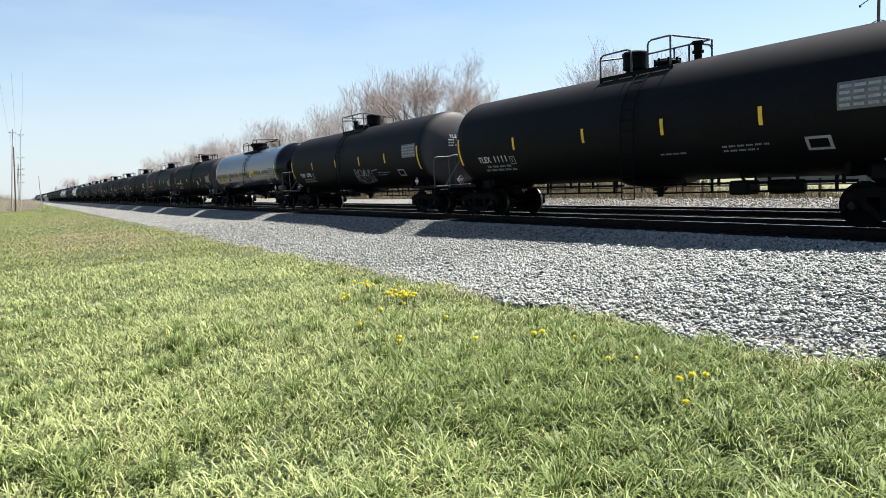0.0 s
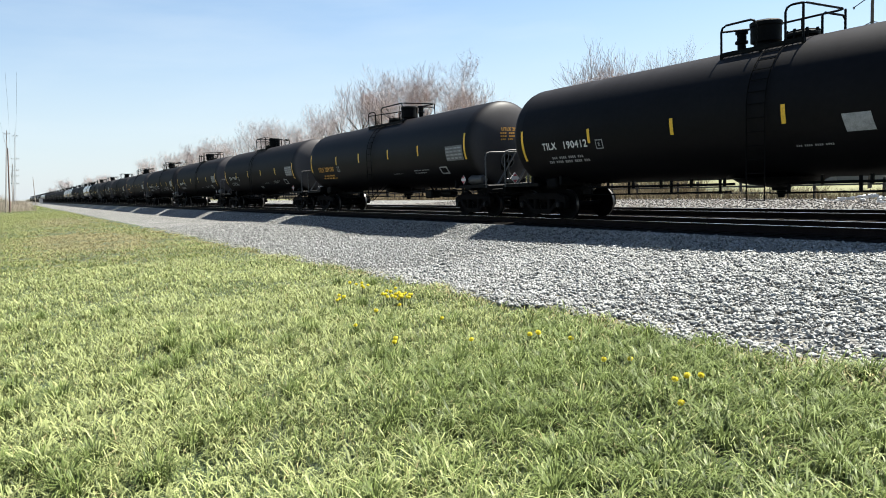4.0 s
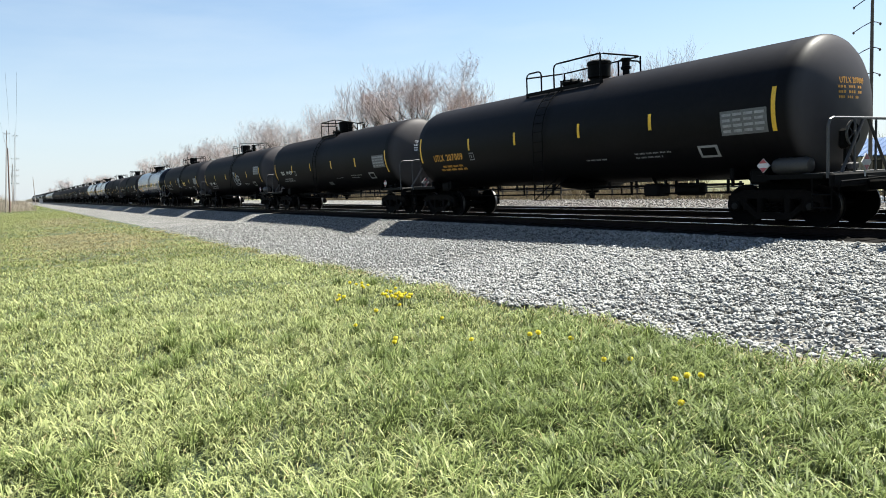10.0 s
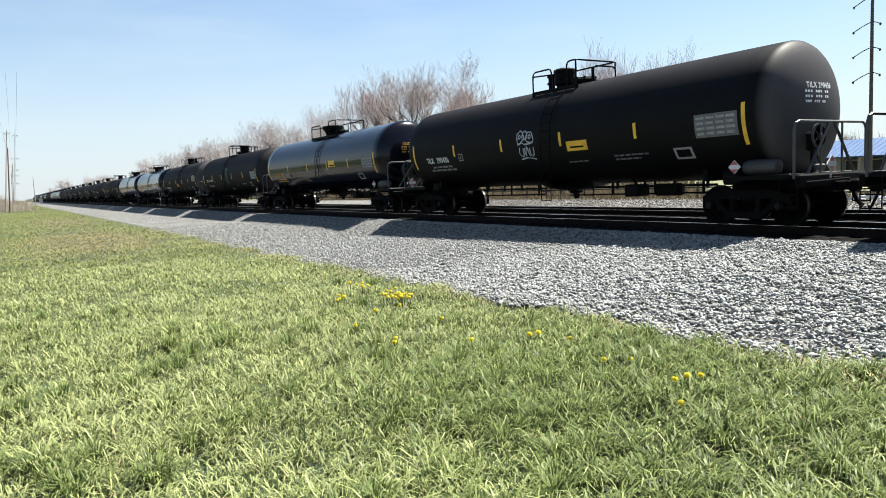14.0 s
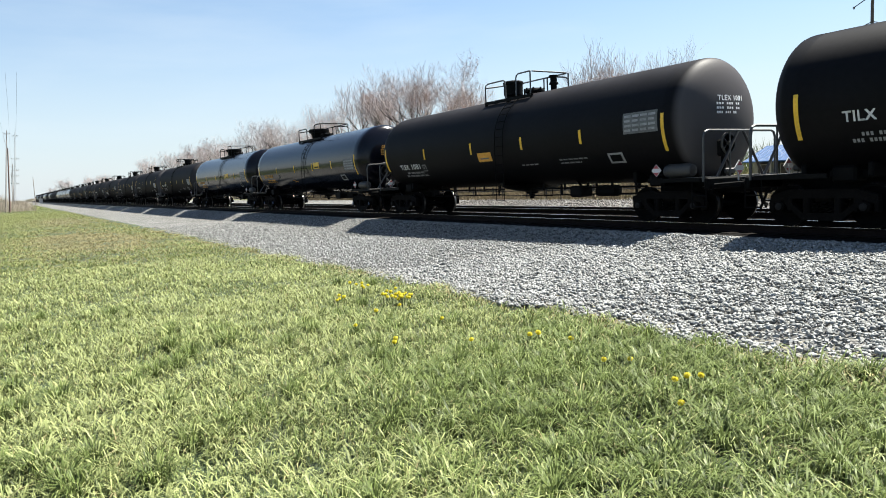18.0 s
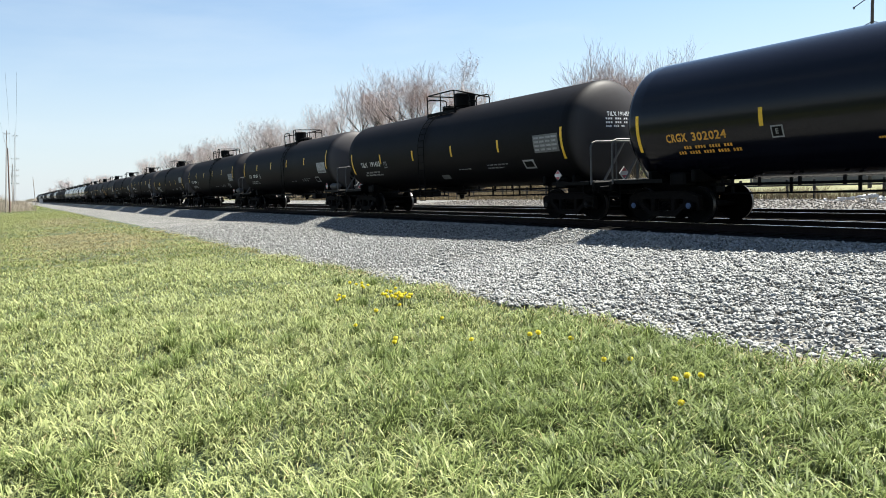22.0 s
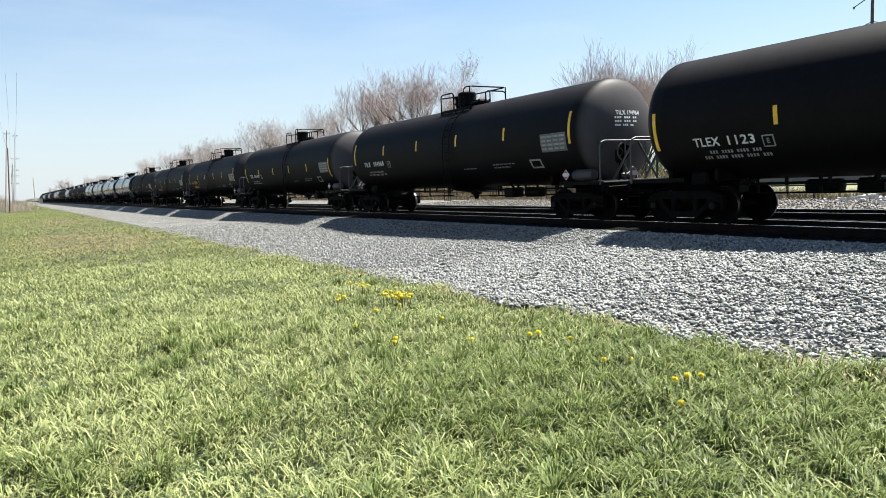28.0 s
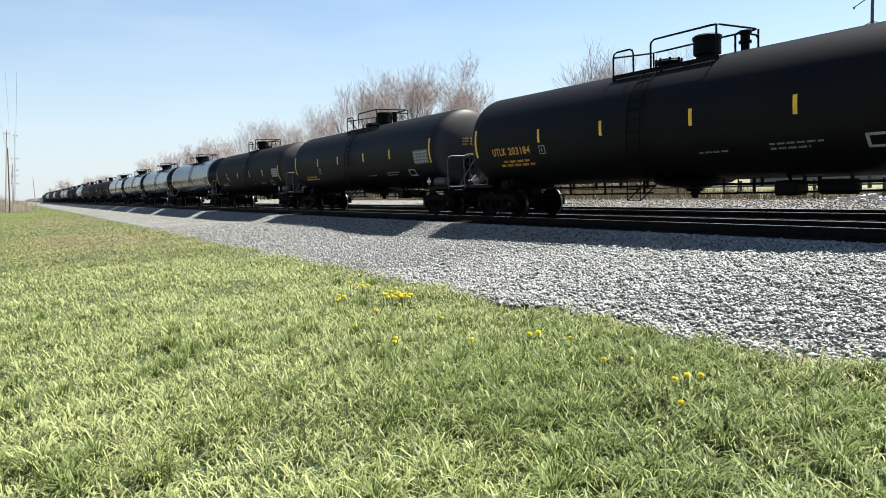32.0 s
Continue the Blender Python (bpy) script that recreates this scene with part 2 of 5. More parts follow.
M_REDWOOD = mat("reddish_pole_wood", (0.16, 0.1, 0.08), 0.9, vary=0.3, scale=2, grain=20)
M_WEED = mat("tan_dry_weeds", (0.19, 0.145, 0.085), 0.95, vary=0.45, scale=0.8, grain=5)
M_OLIVE = mat("pale_olive_brush", (0.12, 0.112, 0.045), 0.95, vary=0.45, scale=0.5, grain=3, tint=(0.19, 0.16, 0.08))
M_OLDSTONE = mat("dirty_old_ballast", (0.12, 0.108, 0.096), 0.9, vary=0.75, scale=2.0, grain=30, bump=0.3, bump_scale=60, random_by="island")
M_RUBBLE = mat("white_rubble", (0.5, 0.5, 0.5), 0.8, vary=0.2, scale=4, grain=30)
M_WIRE = mat("weathered_wire", (0.05, 0.05, 0.05), 0.6)


# ---- mesh helpers ----
class Geo:
    """Collects vertices and faces of one mesh."""

    def __init__(self):
        self.v, self.f = [], []

    def add(self, verts, faces):
        n = len(self.v)
        self.v += [tuple(p) for p in verts]
        self.f += [tuple(i + n for i in face) for face in faces]
        return self

    def box(self, c, s, bevel=0.0):
        x, y, z = c
        a, b, h = s[0] / 2, s[1] / 2, s[2] / 2
        if not bevel:
            vs = [(x + i * a, y + j * b, z + k * h) for i in (-1, 1) for j in (-1, 1) for k in (-1, 1)]
            return self.add(vs, [(0, 1, 3, 2), (4, 6, 7, 5), (0, 4, 5, 1), (2, 3, 7, 6), (0, 2, 6, 4), (1, 5, 7, 3)])
        e = min(bevel, a * 0.9, b * 0.9, h * 0.9)
        bm = bmesh.new()
        bmesh.ops.create_cube(bm, size=1.0, matrix=Matrix.LocRotScale(c, None, s))
        bmesh.ops.bevel(bm, geom=bm.edges[:], offset=e, segments=1, affect="EDGES")
        bm.verts.index_update()
        self.add([v.co[:] for v in bm.verts], [[v.index for v in f.verts] for f in bm.faces])
        bm.free()
        return self

    def tube(self, pts, r, seg=6, closed=False, r2=None):
        pts = [Vector(p) for p in pts]
        rings, n = [], len(pts)
        ref = Vector((0.0, 0.0, 1.0))
        for i, p in enumerate(pts):
            d = (pts[min(i + 1, n - 1)] - pts[max(i - 1, 0)]).normalized()
            if abs(d.dot(ref)) > 0.95:
                ref = Vector((1.0, 0.0, 0.0)) if abs(d.x) < 0.9 else Vector((0.0, 1.0, 0.0))
            u = d.cross(ref).normalized()
            w = d.cross(u)
            rad = r if r2 is None else r + (r2 - r) * i / max(1, n - 1)
            rings.append([p + rad * (math.cos(2 * math.pi * k / seg) * u + math.sin(2 * math.pi * k / seg) * w) for k in range(seg)])
        vs = [v for ring in rings for v in ring]
        fs = [(i * seg + k, i * seg + (k + 1) % seg, (i + 1) * seg + (k + 1) % seg, (i + 1) * seg + k) for i in range(n - 1) for k in range(seg)]
        fs += [tuple(range(seg))[::-1], tuple((n - 1) * seg + k for k in range(seg))]
        return self.add(vs, fs)

    def lathe(self, profile, axis, origin, seg=24):
        """Turns (along, radius) pairs round an axis ('x', 'y' or 'z') through origin."""
        o = Vector(origin)
        vs = []
        for s, r in profile:
            for k in range(seg):
                c, d = r * math.cos(2 * math.pi * k / seg), r * math.sin(2 * math.pi * k / seg)
                vs.append(o + Vector({"x": (s, c, d), "y": (d, s, c), "z": (c, d, s)}[axis]))
        fs = [(i * seg + k, i * seg + (k + 1) % seg, (i + 1) * seg + (k + 1) % seg, (i + 1) * seg + k) for i in range(len(profile) - 1) for k in range(seg)]
        fs += [tuple(range(seg))[::-1], tuple((len(profile) - 1) * seg + k for k in range(seg))]
        return self.add(vs, fs)

    def mesh(self, name, material, smooth=None):
        me = bpy.data.meshes.new(name)
        me.from_pydata(self.v, [], self.f)
        me.validate()
        me.materials.append(material)
        bm = bmesh.new()
        bm.from_mesh(me)
        bmesh.ops.recalc_face_normals(bm, faces=bm.faces)
        bm.to_mesh(me)
        bm.free()
        if smooth is not None:
            me.shade_smooth()
            me.set_sharp_from_angle(angle=radians(smooth))
        return me


def part(name, geo, material, parent=None, label="", smooth=None, at=None):
    ob = new(name, geo.mesh(name, material, smooth) if isinstance(geo, Geo) else geo)
    ob.parent = parent
    if at:
        ob.location = at
    if label:
        ob["label"] = label
    return ob


def thing(name, label, category, group="", at=(0, 0, 0)):
    ob = new(name)
    ob.empty_display_size = 0.2
    ob.location = at
    return tagged(ob, label, category, group)


def bulk(name, verts, faces_tri, material, smooth=False):
    """One large mesh from numpy arrays of vertices and triangles."""
    me = bpy.data.meshes.new(name)
    nv, nf = len(verts), len(faces_tri)
    me.vertices.add(nv)
    me.vertices.foreach_set("co", np.ascontiguousarray(verts, np.float32).ravel())
    me.loops.add(nf * 3)
    me.loops.foreach_set("vertex_index", np.ascontiguousarray(faces_tri, np.int32).ravel())
    me.polygons.add(nf)
    me.polygons.foreach_set("loop_start", np.arange(0, nf * 3, 3, dtype=np.int32))
    me.polygons.foreach_set("loop_total", np.full(nf, 3, np.int32))
    me.update(calc_edges=True)
    me.materials.append(material)
    if smooth:
        me.shade_smooth()
    return me


# ---- ground ----
def step(x, a, b):
    t = np.clip((np.asarray(x, float) - a) / (b - a), 0, 1)
    return t * t * (3 - 2 * t)


def bed_height(x, y):
    """Top of the ballast: a service strip that dips and swells along the line, then the shoulder of the tracks."""
    x = np.asarray(x, float)
    toe = np.interp(x, [-90, -66, -46, -40, -30, -27.6, -24.9, -22, -18.6, -14.5, -12, -9, -7, -5.5, -3], [-0.2, -0.2, -0.13, -0.03, -0.02, -0.13, -0.19, -0.15, -0.07, 0.04, 0.07, 0.12, 0.22, 0.3, 0.32])
    swell = step(toe, 0.02, 0.32)
    edge = -0.02 + 0.05 * step(x, -12, -6)
    mid = (edge + toe) / 2 - 0.03 + 0.1 * swell
    out = np.where(y < 8.8, edge + (mid - edge) * (y - 6.1) / 2.7, mid + (toe - mid) * (y - 8.8) / 3.05)
    out = np.where(y > 11.85, toe + (0.3 - toe) * np.clip((y - 11.85) / 1.1, 0, 1), out)
    return np.where(y > 13.2, np.interp(y, [13.2, 22.3, 24.6, 34.0], [0.29, 0.28, 0.12, 0.10]), out)


def lawn_height(x, y):
    x, y = np.asarray(x, float), np.asarray(y, float)
    soft = 0.03 * np.sin(x * 0.7 + 1) * np.sin(y * 0.9) + 0.015 * np.sin(x * 2.1 + y * 1.3)
    return soft * np.exp(-((x / 90) ** 2)) - 0.25 * step(y, 6.3, 7.5) + 0.25 * step(y, 30, 33)


def sheet(name, xs, ys, height, material, label):
    x, y = np.meshgrid(xs, ys, indexing="ij")
    z = height(x, y)
    v = np.stack([x, y, z], -1).reshape(-1, 3)
    i, j = np.meshgrid(np.arange(len(xs) - 1), np.arange(len(ys) - 1), indexing="ij")
    a = (i * len(ys) + j).ravel()
    b, c, d = a + len(ys), a + len(ys) + 1, a + 1
    ob = new(name, bulk(name, v, np.concatenate([np.stack([a, b, c], 1), np.stack([a, c, d], 1)]), material, True))
    return tagged(ob, label, "ground", kind="structure")


ground = sheet("ground", np.concatenate([np.linspace(-4000, -120, 24), np.linspace(-110, 30, 141), np.linspace(50, 3000, 12)]),
               np.concatenate([np.linspace(-3000, -40, 10), np.linspace(-30, 6, 73), [6.3, 6.9, 7.5, 20, 30, 31.5, 33, 40, 60, 100, 300, 1000, 4000]]), lawn_height,
               M_LAWN, "mown spring lawn and fields reaching the horizon")
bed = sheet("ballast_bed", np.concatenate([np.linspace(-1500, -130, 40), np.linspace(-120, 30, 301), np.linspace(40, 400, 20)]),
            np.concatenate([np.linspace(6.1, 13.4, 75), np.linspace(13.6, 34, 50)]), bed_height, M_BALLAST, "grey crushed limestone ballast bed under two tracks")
field = sheet("field", np.concatenate([np.linspace(-3000, -100, 20), np.linspace(-90, 30, 61), np.linspace(60, 2000, 12)]),
              np.concatenate([np.linspace(33.5, 80, 40), np.linspace(100, 3500, 20)]),
              lambda x, y: 0.06 + 0.05 * np.sin(x * 0.2) * np.sin(y * 0.15) + 0 * x, M_FIELD, "flat field of dry yellow-green spring grass")


# ---- tracks ----
def rail_piece(y, name):
    g = Geo()
    x0, x1 = -1500, 300
    prof = [(-0.07, 0.32), (0.07, 0.32), (0.07, 0.335), (0.012, 0.36), (0.012, 0.455), (0.036, 0.465), (0.036, 0.496), (-0.036, 0.496), (-0.036, 0.465), (-0.012, 0.455), (-0.012, 0.36), (-0.07, 0.335)]
    n = len(prof)
    g.add([(x, y + a, b) for x in (x0, x1) for a, b in prof], [(k, (k + 1) % n, n + (k + 1) % n, n + k) for k in range(n)])
    ob = part(name, g, M_RAIL)
    tagged(ob, "rusty steel rail with a polished running surface", "rail", "rails of the double track", "structure")
    h = Geo().box(((x0 + x1) / 2, y, 0.498), (x1 - x0, 0.056, 0.006))
    part("rail_head", h, M_RAILHEAD, ob, "bright worn rail head")
    return ob


for ty in (TRACK_Y, TRACK_Y + 4.2):
    for s in (-1, 1):
        rail_piece(ty + s * 0.753, "rail")
# dark strip along each track, shade put into its colour
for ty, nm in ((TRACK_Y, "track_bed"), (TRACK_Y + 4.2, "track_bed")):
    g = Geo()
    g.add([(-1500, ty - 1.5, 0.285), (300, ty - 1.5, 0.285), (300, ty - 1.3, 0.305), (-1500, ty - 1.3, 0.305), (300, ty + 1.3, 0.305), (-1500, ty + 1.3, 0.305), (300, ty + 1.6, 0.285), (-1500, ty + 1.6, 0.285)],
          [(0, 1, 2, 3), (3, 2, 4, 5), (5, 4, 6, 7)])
    tagged(part(nm, g, M_CINDER), "oil-darkened ballast between the rails with shade in its colour", "track bed", kind="structure")


# ---- tank cars ----
R, ZC, CYL, HEAD = 1.55, 2.60, 7.68, 0.55
HALF = 9.06


def shell(bands=()):
    g = Geo()
    n = 10
    prof = [(-CYL - HEAD * math.cos(math.pi / 2 * k / n), max(0.02, R * math.sin(math.pi / 2 * k / n))) for k in range(n + 1)]
    marks = sorted([(-CYL + 0.3, 0), *[(b, 1) for b in bands], (CYL - 0.3, 0)])
    for x, ring in marks:
        if ring:
            prof += [(x - 0.09, R), (x - 0.085, R + 0.022), (x + 0.085, R + 0.022), (x + 0.09, R)]
        else:
            prof += [(x - 0.02, R), (x, R + 0.0015), (x + 0.02, R)]
    prof += [(CYL + HEAD * math.sin(math.pi / 2 * k / n), max(0.02, R * math.cos(math.pi / 2 * k / n))) for k in range(n + 1)]
    return g.lathe(prof, "x", (0, 0, ZC), 64)


def side_y(z, lift=0.0):
    return -math.sqrt(max(0.0, R * R - (z - ZC) ** 2)) - lift


def arc(x, z0, z1, n=6, lift=0.0, side=-1):
    out = []
    a0, a1 = math.asin((z0 - ZC) / R), math.asin((z1 - ZC) / R)
    for i in range(n + 1):
        a = a0 + (a1 - a0) * i / n
        out.append((x, side * (R + lift) * math.cos(a), ZC + (R + lift) * math.sin(a)))
    return out


def patch(x0, x1, z0, z1, lift=0.006, n=4, slant=0.0):
    """A thin painted or taped area that hugs the tank's near side."""
    g = Geo()
    lo, hi = arc(0, z0, z1, n, lift), arc(0, z0, z1, n, lift)
    vs = [(x0 + slant * i / n, p[1], p[2]) for i, p in enumerate(lo)] + [(x1 + slant * i / n, p[1], p[2]) for i, p in enumerate(hi)]
    return g.add(vs, [(i, i + 1, n + 2 + i, n + 1 + i) for i in range(n)])


def dashes(name, x0, x1, z, h, material, car):
    """A row of short bars in place of small writing."""
    n = max(3, int((x1 - x0) / (h * 1.1)))
    step = (x1 - x0) / n
    g = Geo()
    for i in range(n):
        if i % 5 != 3:
            bar = patch(x0 + i * step, x0 + (i + 0.66) * step, z, z + h, 0.005, 1)
            g.add(bar.v, bar.f)
    tagged(part(name, g, material, car), kind="stuff")


def head_patch(y0, y1, z0, z1, lift=0.006, n=4):
    g = Geo()
    vs = []
    for i in range(n + 1):
        y = y0 + (y1 - y0) * i / n
        for z in (z0, z1):
            q = min(0.999, (y * y + (z - ZC) ** 2) / R / R)
            vs.append((CYL + HEAD * math.sqrt(1 - q) + lift, y, z))
    return g.add(vs, [(2 * i, 2 * i + 2, 2 * i + 3, 2 * i + 1) for i in range(n)])


def letters(text, height):
    """Outline of a line of writing as flat triangles: x to the right, y up, width."""
    cu = bpy.data.curves.new("writing", "FONT")
    cu.body, cu.size, cu.resolution_u = text, height * 1.38, 2
    cu.space_character = 1.08
    ob = bpy.data.objects.new("writing", cu)
    scene.collection.objects.link(ob)
    me = bpy.data.meshes.new_from_object(ob.evaluated_get(bpy.context.evaluated_depsgraph_get()))
    vs = [v.co.copy() for v in me.vertices]
    fs = [list(p.vertices) for p in me.polygons]
    bpy.data.objects.remove(ob)
    bpy.data.meshes.remove(me)
    return vs, fs


def writing_on_side(text, x, z, height, bold=0.0, width=None, lift=0.006):
    vs, fs = letters(text, height)
    w = max(v.x for v in vs) or 1
    k = width / w if width else 1
    g = Geo()
    for off in ((0, 0), (bold, 0), (0, bold), (bold, bold)) if bold else ((0, 0),):
        g.add([(x + v.x * k + off[0], side_y(z + v.y + off[1], lift), z + v.y + off[1]) for v in vs], fs)
    return g


def writing_on_head(text, y, z, height, width):
    vs, fs = letters(text, height)
    k = width / max(v.x for v in vs)
    g, pts = Geo(), []
    for v in vs:
        py, pz = y + v.x * k, z + v.y
        q = min(0.999, (py * py + (pz - ZC) ** 2) / R / R)
        pts.append((CYL + HEAD * math.sqrt(1 - q) + 0.006, py, pz))
    for lift in (0.0, 0.012):
        g.add([(p[0], p[1] + lift, p[2] + lift) for p in pts], fs)
    return g


def truck_parts(truck, cap=None):
    for s in (-1, 1):
        g = Geo()
        y = s * 1.0
        # cast frame: a deep top chord, sloping tension members, columns and pedestals over the bearings
        lo, hi = y - s * 0.07, y + s * 0.09
        def bar(pts, depth):
            for (xa, za), (xb, zb) in zip(pts, pts[1:]):
                vs = [(x, yy, z + dz) for x, z in ((xa, za), (xb, zb)) for yy in (lo, hi) for dz in (-depth / 2, depth / 2)]
                g.add(vs, [(0, 1, 3, 2), (4, 6, 7, 5), (0, 4, 5, 1), (2, 3, 7, 6), (0, 2, 6, 4), (1, 5, 7, 3)])
        bar([(-1.12, 0.6), (-0.72, 0.72), (0.72, 0.72), (1.12, 0.6)], 0.19)
        bar([(-0.84, 0.6), (-0.4, 0.24), (0.4, 0.24), (0.84, 0.6)], 0.15)
        for x in (-0.33, 0.33):
            g.box((x, y, 0.48), (0.15, 0.18, 0.5), 0.03)
        for x in (-0.89, 0.89):
            g.box((x - 0.19 * (1 if x > 0 else -1), y, 0.5), (0.1, 0.17, 0.3), 0.02)
            g.box((x + 0.2 * (1 if x > 0 else -1), y, 0.47), (0.1, 0.17, 0.26), 0.02)
            g.lathe([(-0.13, 0.11), (0.13, 0.11), (0.16, 0.07)] if s > 0 else [(0.13, 0.11), (-0.13, 0.11), (-0.16, 0.07)], "y", (x, y * 1.02, 0.457), 12)
        part("sideframe", g, M_TRUCK, truck, smooth=40)
        for x in (-0.89, 0.89):
            part("bearing_cap", Geo().lathe([(0.0, 0.075), (0.02, 0.075), (0.03, 0.03)] if s > 0 else [(0.0, 0.075), (-0.02, 0.075), (-0.03, 0.03)], "y", (x, y * 1.02 + s * 0.15, 0.457), 10), cap or M_CAP, truck, "blue-painted bearing end cap" if cap else "worn bearing end cap")
        k = Geo()
        for x in (-0.17, 0, 0.17):
            turns = [(x + 0.06 * math.cos(t * 0.9), y + 0.06 * math.sin(t * 0.9), 0.30 + 0.011 * t) for t in range(24)]
            k.tube(turns, 0.014, 4)
        part("spring_group", k, M_TRUCK, truck)
    for x in (-0.36, 0.36):
        beam = Geo().box((x, 0, 0.36), (0.1, 1.5, 0.14), 0.02).box((x * 1.06, -0.6, 0.42), (0.12, 0.12, 0.3), 0.02).box((x * 1.06, 0.6, 0.42), (0.12, 0.12, 0.3), 0.02)
        part("brake_beam", beam.tube([(x, -0.1, 0.4), (x * 0.3, 0.0, 0.62)], 0.04, 6), M_TRUCK, truck)
    part("bolster", Geo().box((0, 0, 0.66), (0.42, 2.0, 0.26), 0.05), M_TRUCK, truck)
    for x in (-0.89, 0.89):
        g = Geo()
        g.tube([(0, -1.05, 0), (0, 1.05, 0)], 0.075, 10)
        for s in (-1, 1):
            y = s * 0.753
            prof = [(y - s * 0.075, 0.485), (y - s * 0.05, 0.485), (y - s * 0.04, 0.46), (y + s * 0.055, 0.452), (y + s * 0.055, 0.40), (y + s * 0.02, 0.36), (y - s * 0.01, 0.16), (y + s * 0.05, 0.13), (y + s * 0.05, 0.08)]
            g.lathe(prof, "y", (0, 0, 0), 32)
        w = part("wheelset", g, M_WHEEL, truck, smooth=35)
        w.matrix_parent_inverse = Matrix.Translation((x, 0, 0.457))
        w.data.materials.append(M_TREAD)
        for face in w.data.polygons:
            c = face.center
            if 0.448 < math.hypot(c.x, c.z) < 0.462 and abs(face.normal.y) < 0.5:
                face.material_index = 1
    return truck


# platform ends, first hoop, near corner, valve housing, manway, relief valve, ladder: along the car, in metres
TOP = {"tilx": (-0.65, 1.35, 0.25, 0.95, -0.04, 0.86, -0.68, 0.75), "tlex": (-1.05, 1.45, 0.12, 0.7, -0.5, 0.65, 1.65, 0.65),
       "utlx": (-1.68, 1.65, -0.95, -0.35, 0.77, -0.45, 1.85, -0.3), "crgx": (-1.63, 1.72, -0.35, 0.8, -0.52, 0.65, 0.0, 0.7)}


def top_rails(kind, f):
    """Hand rails round the top platform, seen from the near side when f is 1, turned end for end when f is -1."""
    a, b, h1, c, *_ = TOP[kind]
    y, z0, z1 = 0.82, 4.0, 4.77
    e = 0.13
    low = z1 - 0.1
    lines = [[(a, -y, z0), (a, -y, low - e), (a + e * 0.3, -y, low - e * 0.3), (a + e, -y, low), (h1 - e, -y, low), (h1 - e * 0.3, -y, low - e * 0.3), (h1, -y, low - e), (h1, -y, z0)],
             [(c, -y, z0), (c, -y, z1 - e), (c + e * 0.3, -y, z1 - e * 0.3), (c + e, -y, z1), (b - e, -y, z1), (b - e * 0.3, -y + e * 0.3, z1), (b, -y + e, z1), (b, y - e, z1), (b - e * 0.3, y - e * 0.3, z1), (b - e, y, z1), (a + e, y, z1), (a, y - e, z1 - 0.02), (a, -y, low - e)],
             [(b, y, z0), (b, y, z1)], [(a, y, z0), (a, y, z1)], [((a + b) / 2, y, z0), ((a + b) / 2, y, z1)], [(b, -0.1, 4.1), (b, -0.1, 4.55), (b, 0.0, 4.62), (b, y - 0.1, 4.62), (b, y, 4.55)],
             [(b, -y, z0), (b, -y, z1)]]
    return [[(f * p[0], f * p[1], p[2]) for p in line] for line in lines]


